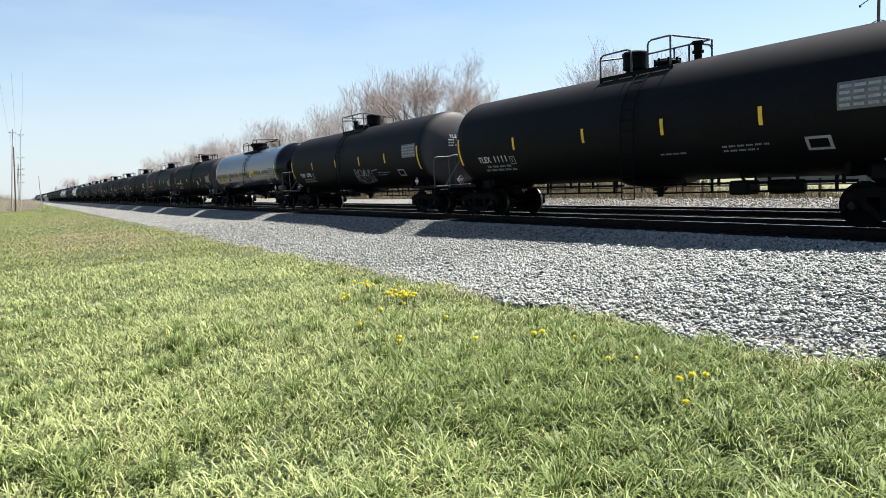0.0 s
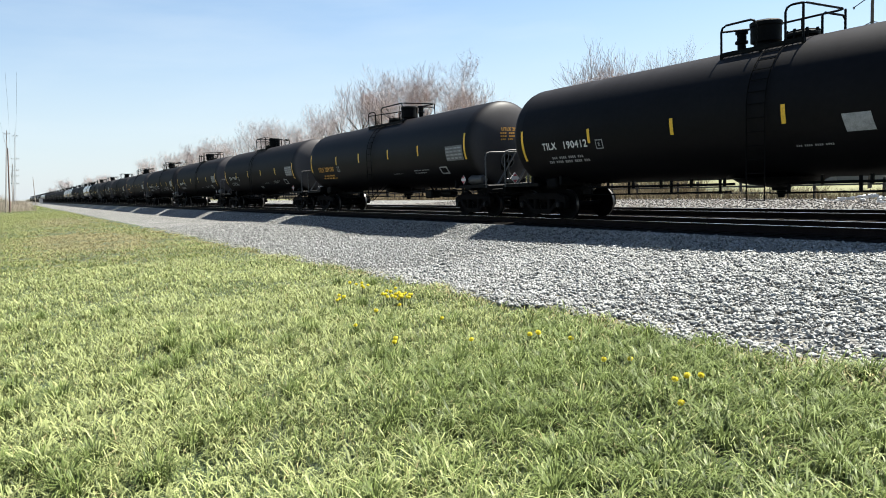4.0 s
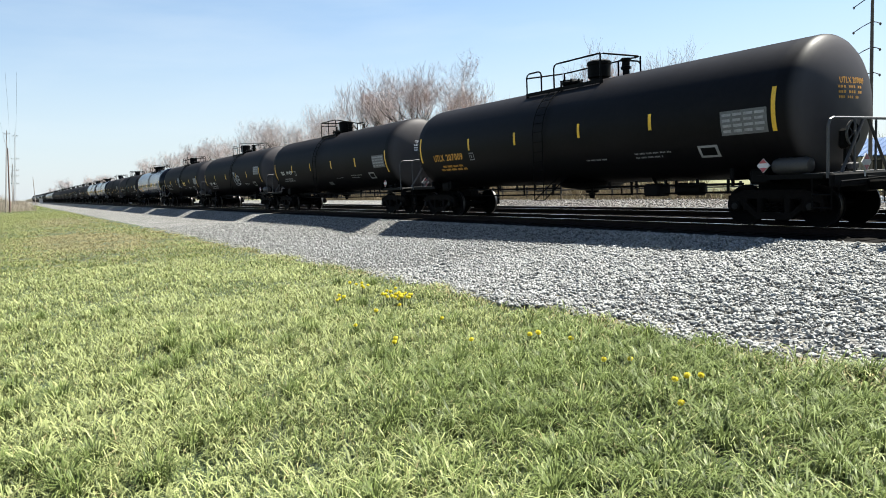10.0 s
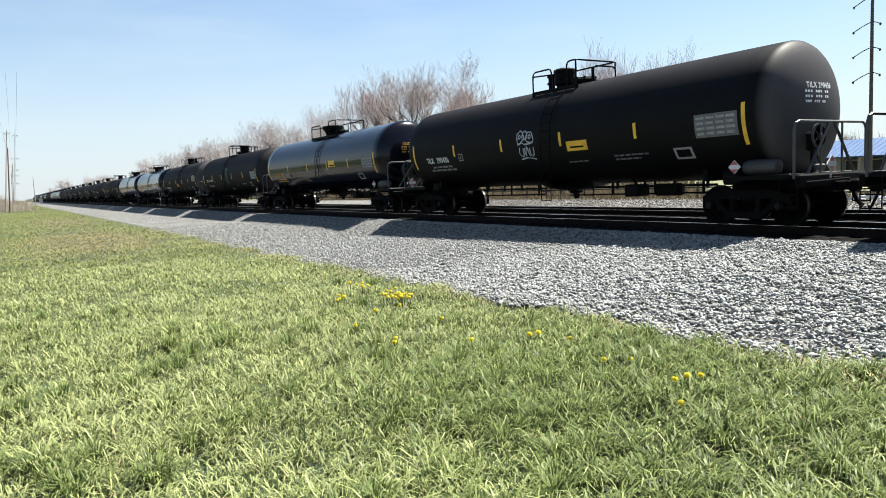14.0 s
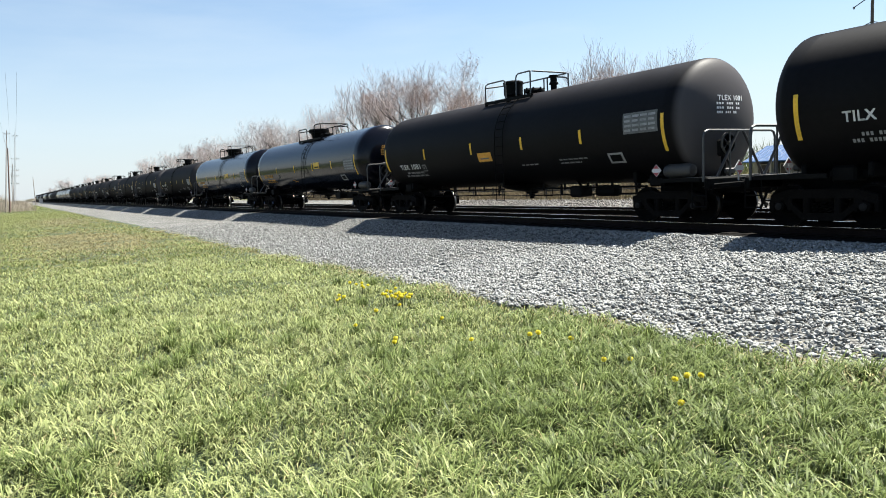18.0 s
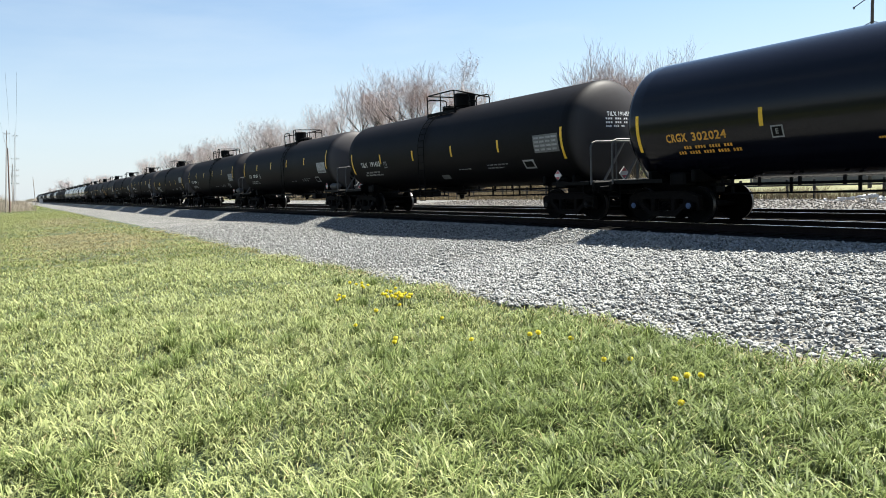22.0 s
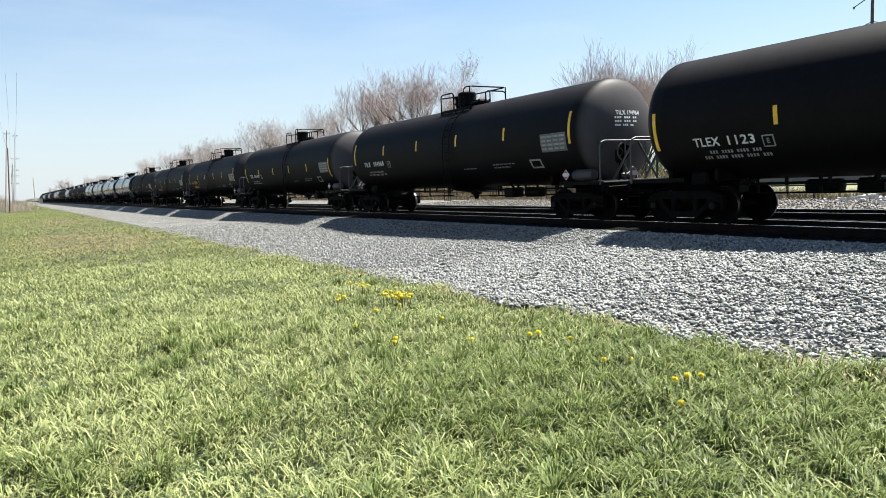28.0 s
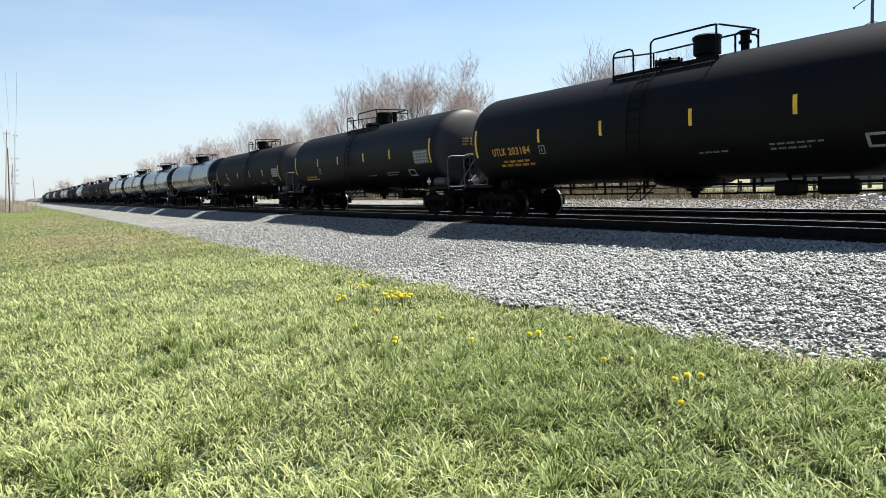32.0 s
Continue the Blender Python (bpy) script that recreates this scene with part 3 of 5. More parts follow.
def tank_car(kind, f=1):
    """One tank car, built round its middle on top of the rails."""
    paint = {"tilx": M_BLACK, "tilxhigh": M_BLACK, "tlex": M_BLACK, "utlx": M_BLACK2, "crgx": M_GLOSS}[kind]
    high = kind == "tilxhigh"
    kind = "tilx" if high else kind
    car = thing("tank_car", {"tilx": "matte black railway tank car with white stencils and yellow reflective strips", "tlex": "weathered black railway tank car with white stencils and yellow strips",
                             "utlx": "black railway tank car with yellow stencils and yellow reflective strips", "crgx": "glossy black railway tank car with yellow stencils reflecting the sky"}[kind], "tank car", "cars of the freight train")
    part("tank", shell(), paint, car, smooth=30)
    # top platform and fittings
    a, b, h1, c, vh, mw, rv, ld = TOP[kind]
    g = Geo()
    for y in (-0.82, 0.82):
        g.box((f * (a + b) / 2, y, 4.0), (b - a, 0.06, 0.1))
    for i in range(int((b - a) / 0.12)):
        for y in (-0.64, 0.64):
            g.box((f * (a + 0.06 + i * 0.12), y, 4.03), (0.03, 0.34, 0.03))
    for y in (-0.45, 0.45):
        g.box((f * (a + b) / 2, y, 4.03), (b - a, 0.04, 0.06))
    for x in (a, (a + b) / 2, b):
        for y in (-0.8, 0.8):
            g.box((f * x, y, 3.95), (0.06, 0.08, 0.2))
    part("platform", g, M_STEEL, car, "black grating walkway")
    for line in top_rails(kind, f):
        part("handrail", Geo().tube(line, 0.026, 6), M_RAILING if kind == "tlex" else M_STEEL, car)
    if kind == "crgx":
        g = Geo().lathe([(4.05, 0.4), (4.3, 0.44), (4.42, 0.5), (4.45, 0.58), (4.62, 0.6), (4.66, 0.52), (4.70, 0.1)], "z", (f * vh, 0, 0), 24)
        g.tube([(f * (vh - 0.75), 0, 4.6), (f * (vh + 0.7), 0, 4.62)], 0.04, 6)
    else:
        g = Geo().lathe([(4.05, 0.27), (4.22, 0.27), (4.25, 0.34), (4.60, 0.34), (4.62, 0.36), (4.70, 0.36), (4.74, 0.3), (4.76, 0.05)], "z", (f * vh, 0, 0), 24)
    part("valve_housing", g, M_STEEL, car, smooth=35)
    g = Geo().lathe([(4.05, 0.27), (4.2, 0.27), (4.21, 0.36), (4.27, 0.36), (4.29, 0.32), (4.33, 0.3), (4.36, 0.05)], "z", (f * mw, 0, 0), 20)
    lid = part("manway", g, M_STEEL, car, smooth=35)
    for k in range(8):
        co, si = math.cos(k * math.pi / 4), math.sin(k * math.pi / 4)
        part("manway_bolt", Geo().tube([(f * mw + 0.33 * co, 0.33 * si, 4.15), (f * mw + 0.33 * co, 0.33 * si, 4.35)], 0.03, 6), M_STEEL, lid)
    if kind != "crgx":
        g = Geo().lathe([(4.05, 0.1), (4.32, 0.1), (4.33, 0.15), (4.39, 0.15), (4.41, 0.11), (4.55, 0.11), (4.56, 0.15), (4.63, 0.15), (4.64, 0.02)], "z", (f * rv, 0, 0), 14)
        part("relief_valve", g, M_STEEL, car, smooth=35)
    # ladders
    for s in (-1, 1):
        g = Geo()
        lx = -s * f * ld
        for x in (lx - 0.22, lx + 0.22):
            pts = [(x, s * 1.60, 0.6), (x, s * 1.60, 2.3), *arc(x, 2.7, 4.0, 7, 0.05, s)]
            g.tube(pts, 0.014, 5)
        for z in (0.62, 0.9, 1.2, 1.5, 1.8, 2.1, 2.4):
            g.tube([(lx - 0.22, s * 1.60, z), (lx + 0.22, s * 1.60, z)], 0.012, 5)
        for p in arc(0, 2.7, 3.95, 6, 0.05, s):
            g.tube([(lx - 0.22, p[1], p[2]), (lx + 0.22, p[1], p[2])], 0.012, 5)
        for x in (lx - 0.22, lx + 0.22) if kind in ("utlx", "crgx") else ():
            g.tube([(x, s * 1.58, 0.62), (x + 0.42, s * 1.05, 1.28)], 0.018, 5)
        part("ladder", g, M_LADDER, car)
    # underside
    g = Geo().lathe([(0.6, 0.07), (0.68, 0.09), (0.76, 0.11), (0.78, 0.2), (0.84, 0.22), (0.86, 0.3), (0.97, 0.9), (1.09, 1.1)], "z", (f * 0.35, 0, 0), 18)
    part("bottom_outlet", g, M_STEEL, car, smooth=40)
    g = Geo()
    for x0, x1 in ((-6.0, -0.5), (0.3, 6.0)):
        for k in range(6):
            g.box((x0 + 0.3 + k * (x1 - x0 - 0.6) / 5, -0.52, 1.0), (0.06, 0.05, 0.2))
        g.tube([(x0 + 0.2, -0.4, 0.72), (x1 - 0.2, -0.4, 0.76)], 0.022, 5)
        for k in range(4):
            xx = x0 + 0.5 + k * (x1 - x0 - 1.0) / 3
            g.box((xx, -0.42, 0.9), (0.07, 0.03, 0.36))
        g.tube([(x0, -0.55, 0.95), (x1, -0.55, 0.95)], 0.035, 6)
    part("brake_pipe", g, M_STEEL, car)
    g = Geo().box((f * 3.3, -f * 0.45, 0.84), (0.55, 0.5, 0.34), 0.05).tube([(f * 3.3, -f * 0.6, 1.2), (f * 3.3, -f * 0.35, 0.86)], 0.04, 6)
    part("brake_valve", g, M_STEEL, car)
    part("air_reservoir", Geo().lathe([(-0.42, 0.02), (-0.38, 0.17), (0.38, 0.17), (0.42, 0.02)], "x", (f * 4.3, -f * 0.3, 0.84), 14), M_STEEL, car, smooth=40)
    for s in (-1, 1):
        # end structure: stub sill, bolster saddle, deck, hand rail, coupler
        g = Geo().box((s * 7.4, 0, 0.9), (2.5, 0.42, 0.36), 0.03).box((s * 6.7, 0, 1.12), (0.9, 1.5, 0.2), 0.04)
        for y in (-0.75, 0.75):
            g.box((s * 6.7, y, 1.12), (0.5, 0.5, 0.35), 0.05)
        part("stub_sill", g, M_STEEL, car)
        g = Geo().box((s * 8.25, 0, 1.1), (0.66, 2.8, 0.09), 0.02).box((s * 8.58, 0, 1.0), (0.12, 2.9, 0.28), 0.03)
        g.box((s * 7.6, -1.38, 1.1), (1.6, 0.09, 0.1)).box((s * 7.6, 1.38, 1.1), (1.6, 0.09, 0.1))
        deck = part("end_deck", g, M_STEEL, car)
        part("deck_plate", Geo().box((s * 8.25, 0, 1.153), (0.6, 2.7, 0.012)), M_DECK, deck, "dusty pale deck plate")
        rail = Geo()
        x = s * 8.5
        rail.tube([(x, -1.42, 1.05), (x, -1.42, 2.1), (x, -1.36, 2.22), (x, -1.25, 2.26), (x, 1.25, 2.26), (x, 1.36, 2.22), (x, 1.42, 2.1), (x, 1.42, 1.05)], 0.03, 6)
        for y in (-1, 1):
            rail.tube([(x, y * 0.1, 2.25), (x, y * 0.95, 1.1)], 0.035, 6)
        part("end_railing", rail, M_RAILING, car, "grey tubular end railing")
        for y in (-1, 1):
            st = Geo()
            xs = s * 8.4
            for dx in (-0.2, 0.2):
                st.tube([(xs + dx, y * 1.46, 1.05), (xs + dx, y * 1.46, 0.42)], 0.014, 5)
            for z in (0.45, 0.72):
                st.tube([(xs - 0.2, y * 1.46, z), (xs + 0.2, y * 1.46, z)], 0.018, 5)
            part("sill_step", st, M_LADDER, car)
        c = Geo().box((s * 8.75, 0, 0.86), (0.45, 0.2, 0.2), 0.03).box((s * 8.98, s * 0.06, 0.86), (0.22, 0.26, 0.28), 0.05)
        c.tube([(s * 8.75, 0.35, 0.8), (s * 8.85, 0.36, 0.5), (s * 9.03, 0.3, 0.42)], 0.03, 6)
        part("coupler", c, M_TRUCK, car)
        lever = Geo().tube([(s * 8.7, -s * 1.38, 0.82), (s * 8.7, -s * 1.3, 0.98), (s * 8.74, -s * 0.3, 1.0), (s * 8.9, 0, 1.02)], 0.018, 5)
        part("uncoupling_lever", lever, M_STEEL, car)
        hose = Geo().tube([(s * 8.66, s * 0.3, 0.92), (s * 8.8, s * 0.34, 0.74), (s * 8.93, s * 0.33, 0.45), (s * 9.0, s * 0.28, 0.36), (s * 9.05, s * 0.2, 0.42)], 0.028, 6)
        part("air_hose", hose, M_STEEL, car)
        for x in (7.45, 6.1):
            part("tank_saddle", Geo().box((s * x, 0, 1.2), (0.12, 2.3, 0.3), 0.03), M_STEEL, car)
        for y in (-1, 1):
            part("end_post", Geo().tube([(s * 8.5, y * 0.42, 1.12), (s * 8.5, y * 0.42, 2.25)], 0.024, 6), M_RAILING, car)
        pl = Geo()
        for k, (px, py, pz) in enumerate(((s * 8.67, -0.3 * s, 1.34),)):
            pl.add([(px + 0.012, py, pz - 0.19), (px + 0.012, py + 0.19, pz), (px + 0.012, py, pz + 0.19), (px + 0.012, py - 0.19, pz), (px - 0.012, py, pz - 0.19), (px - 0.012, py + 0.19, pz), (px - 0.012, py, pz + 0.19), (px - 0.012, py - 0.19, pz)],
                   [(0, 1, 2, 3), (7, 6, 5, 4), (0, 4, 5, 1), (1, 5, 6, 2), (2, 6, 7, 3), (3, 7, 4, 0)])
            pl.box((px - s * 0.02, py, pz - 0.15), (0.015, 0.05, 0.3))
        ep = part("end_placard", pl, M_PLATE, car, "white diamond placard with red corners")
        for v in (-1, 1):
            part("placard_corner", Geo().add([(px + 0.016, py - 0.11, pz + v * 0.06), (px + 0.016, py + 0.11, pz + v * 0.06), (px + 0.016, py, pz + v * 0.17)], [(0, 1, 2) if v > 0 else (0, 2, 1)]), M_RED, ep, "red corner")
        truck = new("truck")
        truck.parent = car
        truck.location = (s * 7.1, 0, 0)
        truck_parts(truck, M_BLUECAP if kind == "crgx" else None)
        # side placard
        for y in (-1,) if s > 0 else ():
            px, pz = s * 7.1, 1.36
            yy = -1.44
            e = 0.155
            d = Geo().add([(px, yy, pz - e), (px + e, yy, pz), (px, yy, pz + e), (px - e, yy, pz), (px, yy + 0.02, pz - e), (px + e, yy + 0.02, pz), (px, yy + 0.02, pz + e), (px - e, yy + 0.02, pz)],
                          [(0, 1, 2, 3), (7, 6, 5, 4), (0, 4, 5, 1), (1, 5, 6, 2), (2, 6, 7, 3), (3, 7, 4, 0)])
            pd = part("placard", d, M_PLATE, car, "white diamond placard with red corners")
            for v in (-1, 1):
                part("placard_corner", Geo().add([(px - 0.095, yy - 0.004, pz + v * 0.05), (px + 0.095, yy - 0.004, pz + v * 0.05), (px, yy - 0.004, pz + v * 0.145)], [(0, 1, 2) if v > 0 else (0, 2, 1)]), M_RED, pd, "red corner")
            part("placard_holder", Geo().box((px, -1.2, 1.2), (0.06, 0.44, 0.05)).box((px, -1.42, 1.16), (0.06, 0.03, 0.1)), M_STEEL, car)
    # hand brake and air tank at the brake end
    bx, by = f * 8.4, -f * 0.45
    g = Geo().lathe([(-0.02, 0.27), (0.02, 0.27), (0.02, 0.23), (-0.02, 0.23), (-0.02, 0.27)], "x", (bx + f * 0.08, by, 1.95), 20)
    for k in range(5):
        g.tube([(bx + f * 0.08, by, 1.95), (bx + f * 0.08, by + 0.25 * math.cos(k * 1.257), 1.95 + 0.25 * math.sin(k * 1.257))], 0.015, 5)
    g.tube([(bx, by, 1.95), (bx + f * 0.14, by, 1.95)], 0.05, 8)
    part("brake_wheel", g, M_GREY, car, "dusty grey hand brake wheel")
    part("brake_housing", Geo().box((bx - f * 0.06, by, 1.85), (0.2, 0.32, 0.42), 0.05).box((bx - f * 0.06, by, 1.4), (0.06, 0.1, 0.6)), M_STEEL, car)
    part("air_tank", Geo().lathe([(-0.45, 0.03), (-0.4, 0.15), (-0.3, 0.18), (0.3, 0.18), (0.4, 0.15), (0.45, 0.03)], "x", (f * 7.6, -f * 1.15, 1.33), 16), M_GREY, car, "dusty grey air tank", smooth=40)
    part("bell_crank", Geo().box((bx - f * 0.05, by * 0.6, 1.28), (0.16, 0.4, 0.14), 0.03).tube([(bx - f * 0.05, by, 1.75), (bx - f * 0.05, by * 0.3, 1.3)], 0.03, 6), M_GREY, car, "dusty grey brake crank")
    part("brake_chain", Geo().tube([(bx - f * 0.1, by, 1.3), (bx - f * 0.3, by * 0.6, 0.9)], 0.03, 5), M_STEEL, car)
    # reflective strips
    xs = {"tilx": (-4.43, -1.55, 1.35, 4.25), "tlex": (-4.35, -1.1, 1.75, 4.45), "utlx": (-4.15, -1.52, 1.45, 4.05), "crgx": (-4.02, -0.89, 1.9, 4.55)}[kind]
    up = 0.17 if kind == "utlx" else (0.36 if high else 0.0)
    for x in xs:
        part("reflective_strip", patch(x - 0.05, x + 0.05, 2.22 + up, 2.62 + up), M_YELLOW, car)
    for x in ({"tilx": -7.38, "crgx": -7.48, "utlx": -7.53}.get(kind, -7.6), 7.4):
        part("reflective_strip", patch(x - 0.05, x + 0.05, 1.85 + (1.15 if high else 1.4) * up, 2.78 + (1.15 if high else 1.4) * up, n=8), M_YELLOW, car)
    # stencilled panels and lines
    ink = M_ORANGE if kind in ("utlx", "crgx") else M_WHITE
    pz = 0.27 if kind == "tlex" else 0.0
    p = part("stencil_panel", patch(6.1, 7.25, 2.08 + pz, 2.62 + pz, 0.005), M_PANEL, car, "grey panel of small stencilled rows")
    for r_ in range(4):
        for c_ in range(4):
            part("stencil_mark", patch(6.15 + c_ * 0.27, 6.35 + c_ * 0.27 + 0.03 * (r_ % 2), 2.14 + pz + r_ * 0.12, 2.2 + pz + r_ * 0.12, 0.009), M_DULL, p)
    q = part("stencil_box", patch(5.35, 5.9, 1.62, 1.9, 0.005), M_DULL, car, "small outlined white stencil box")
    part("stencil_box_field", patch(5.42, 5.83, 1.67, 1.85, 0.009), M_STEEL, q)
    for x0, x1, z in ((-1.7, -1.1, 1.78), (-1.6, -1.0, 1.68)) if kind == "crgx" else ((1.5, 2.3, 1.72), (3.35, 4.55, 1.80), (3.35, 4.25, 1.70)):
        dashes("stencil_line", x0, x1, z, 0.04, M_ORANGE if kind == "crgx" else M_DULL, car)
    for z, w0 in ((1.70, 1.55), (1.58, 1.75)) if kind == "tlex" else ((1.85, 1.55), (1.73, 1.75)):
        dashes("stencil_line", -6.35 + (1.75 - w0), -6.35 + w0, z, 0.07, M_DULL if ink is M_WHITE else M_ORANGE, car)
    bx, bz = {"crgx": (-3.68, 2.08), "tlex": (-4.6, 1.9)}.get(kind, (-4.06, 2.17))
    q = part("stencil_box", patch(bx - 0.14, bx + 0.14, bz - 0.13, bz + 0.13, 0.005), M_DULL, car, "small outlined stencil box")
    part("stencil_box_field", patch(bx - 0.11, bx + 0.11, bz - 0.1, bz + 0.1, 0.009), M_STEEL, q)
    part("stencil_letter", writing_on_side("E", bx - 0.045, bz - 0.055, 0.11, 0.01, lift=0.014), M_DULL, q)
    for k, (w0, z) in enumerate(((1.0, 3.02), (0.9, 2.92), (0.9, 2.81), (0.75, 2.7))):
        if k == 0:
            continue
        n = 10
        g = Geo()
        for i in range(n):
            if i == 3 or (k and i == 7):
                continue
            y0 = -0.5 + w0 * i / n
            bar = head_patch(y0, y0 + w0 / n * 0.7, z, z + (0.1 if k == 0 else 0.055), n=1)
            g.add(bar.v, bar.f)
        tagged(part("end_stencil", g, M_ENDWHITE if ink is M_WHITE else ink, car), kind="stuff")
    return car


PITCH = 18.12
# one row a car, from the front: left shoulder of the tank at t = 9 s, kind, writing, extras
TRAIN = [(125.0, "tilx", "", ""), (106.86, "tlex", "TLEX 1111", ""), (88.73, "tlex_turned", "TLEX 1092", "loops"), (70.35, "crgx", "CRGX 302025", "plate"), (52.55, "tilx", "TILX 190412", "paper"),
         (34.45, "utlx", "UTLX 209188", ""), (16.41, "tilx_turned", "TILX 191471", "scuff"), (-1.67, "tilx", "TILX 191461", ""), (-19.52, "tilx", "TILX 191465", "scrawl"), (-37.75, "utlx", "UTLX 207009", ""),
         (-55.81, "tilx_turned", "TILX 191477", "scuff"), (-73.96, "tlex", "TLEX 1168", "throwup"), (-92.42, "tilx", "TILX 290436", "tag"), (-110.9, "crgx", "CRGX 302040", "plate"), (-128.72, "tilx_turned", "TILX 191489", "teal"),
         (-146.95, "tlex", "TLEX 1081", "leftplate"), (-165.25, "crgx", "CRGX 302050", "plate"), (-183.48, "crgx", "CRGX 302024", "plate"), (-201.3, "tilx_turned", "TILX 191455", "scuff"), (-219.35, "tilxhigh", "TILX 199104", "poster"),
         (-237.3, "tilxhigh", "TILX 197741", ""), (-255.52, "tlex_turned", "TLEX 1123", ""), (-273.66, "tilxhigh", "TILX 194964", ""), (-291.75, "tilx", "TILX 191469", ""), (-309.8, "utlx", "UTLX 203184", "")]
tail = "utlx tilx crgx crgx crgx crgx tilx tlex utlx crgx tilx tilx crgx crgx tilx utlx crgx tlex tilx crgx crgx tilx utlx tilx".split()
for i, kd in enumerate(tail):
    TRAIN.append((-309.8 - PITCH * (i + 1), kd, "", ""))

V9, A9, J9 = 13.80, -0.10305, -0.000252


def run(t):
    """How far the train has gone since t = 9 s."""
    u = t - 9.0
    return V9 * u + A9 * u * u / 2 + J9 * u ** 3 / 6


protos, cars = {}, []
for x_left, kd, words, extra in TRAIN:
    base = x_left + 7.75
    if kd not in protos:
        protos[kd] = tank_car(kd.split("_")[0], -1 if "turned" in kd else 1)
        car = protos[kd]
    else:
        car = copy_thing(protos[kd], Matrix.Translation((0, 0, 0)))
    cars.append((car, base, kd[:4], words, extra))
for car, base, kd, words, extra in cars:
    car.location = (base + run(0), TRACK_Y, RAIL)
    if words:
        ink = M_ORANGE if kd in ("utlx", "crgx") else M_WHITE
        x0, z0 = (-6.52, 1.87) if kd == "tlex" else (-6.62, 2.09)
        mark, number = words.split()
        h, z0, k = (0.2, z0 - 0.06, 0.86) if kd == "crgx" else (0.24, z0, 1.0)
        if kd == "tilx":
            x0, z0, h = x0 + 0.16, z0 + 0.04, 0.21
        if kd == "tlex":
            h = 0.205
        if extra == "tag":
            z0, h, k = z0 - 0.1, 0.21, 0.8
        part("reporting_mark", writing_on_side(mark, x0, z0, h, 0.012, (0.62 if kd == "tilx" else 0.7) * k), ink, car, "stencilled reporting mark")
        part("car_number", writing_on_side(number, x0 + (0.9 if kd == "tilx" else 0.86) * k, z0, h, 0.012, (0.17 if kd == "tilx" else 0.185) * k * len(number)), ink, car, "stencilled car number")
        part("end_mark", writing_on_head(words, -0.45, 3.02, 0.13, 0.95), M_ENDWHITE if ink is M_WHITE else ink, car, "stencilled mark on the tank end")


# ---- markings of single cars ----
def strokes(lines, x, z, w, h, width, material, car, label, steps=4):
    """Spray-painted strokes: lines in a unit square, smoothed and laid on the tank's near side, each a piece of its own."""
    whole = new("graffiti")
    whole.parent = car
    whole["label"] = label
    for line in lines:
        pts = [Vector((x + u * w, z + v * h)) for u, v in line]
        fine = []
        for i in range(len(pts) - 1):
            p0, p1, p2, p3 = pts[max(i - 1, 0)], pts[i], pts[i + 1], pts[min(i + 2, len(pts) - 1)]
            for k in range(steps):
                t = k / steps
                fine.append(0.5 * (2 * p1 + (p2 - p0) * t + (2 * p0 - 5 * p1 + 4 * p2 - p3) * t * t + (3 * p1 - p0 - 3 * p2 + p3) * t ** 3))
        fine.append(pts[-1])
        vs = []
        for i, p in enumerate(fine):
            d = (fine[min(i + 1, len(fine) - 1)] - fine[max(i - 1, 0)]).normalized()
            n = Vector((-d.y, d.x)) * width * (0.8 + 0.25 * math.sin(i * 0.9)) / 2
            for q in (p + n, p - n):
                vs.append((q.x, side_y(q.y, 0.007), q.y))
        part("stroke", Geo().add(vs, [(2 * i, 2 * i + 2, 2 * i + 3, 2 * i + 1) for i in range(len(fine) - 1)]), material, whole)


def bubble(cx, cy, rx, ry, dent=0.25, n=11, turn=0.0):
    """The closed outline of one puffed letter."""
    return [(cx + rx * (1 + dent * math.cos(3 * a + turn)) * math.cos(a), cy + ry * (1 + dent * math.sin(2 * a + turn)) * math.sin(a)) for a in (2 * math.pi * i / n for i in range(n + 1))]


def zigzag(rng, x0, x1, n, lo=0.1, hi=0.9):
    return [(x0 + (x1 - x0) * i / n + rng.uniform(-0.01, 0.01), (hi if i % 2 else lo) + rng.uniform(-0.12, 0.12)) for i in range(n + 1)]


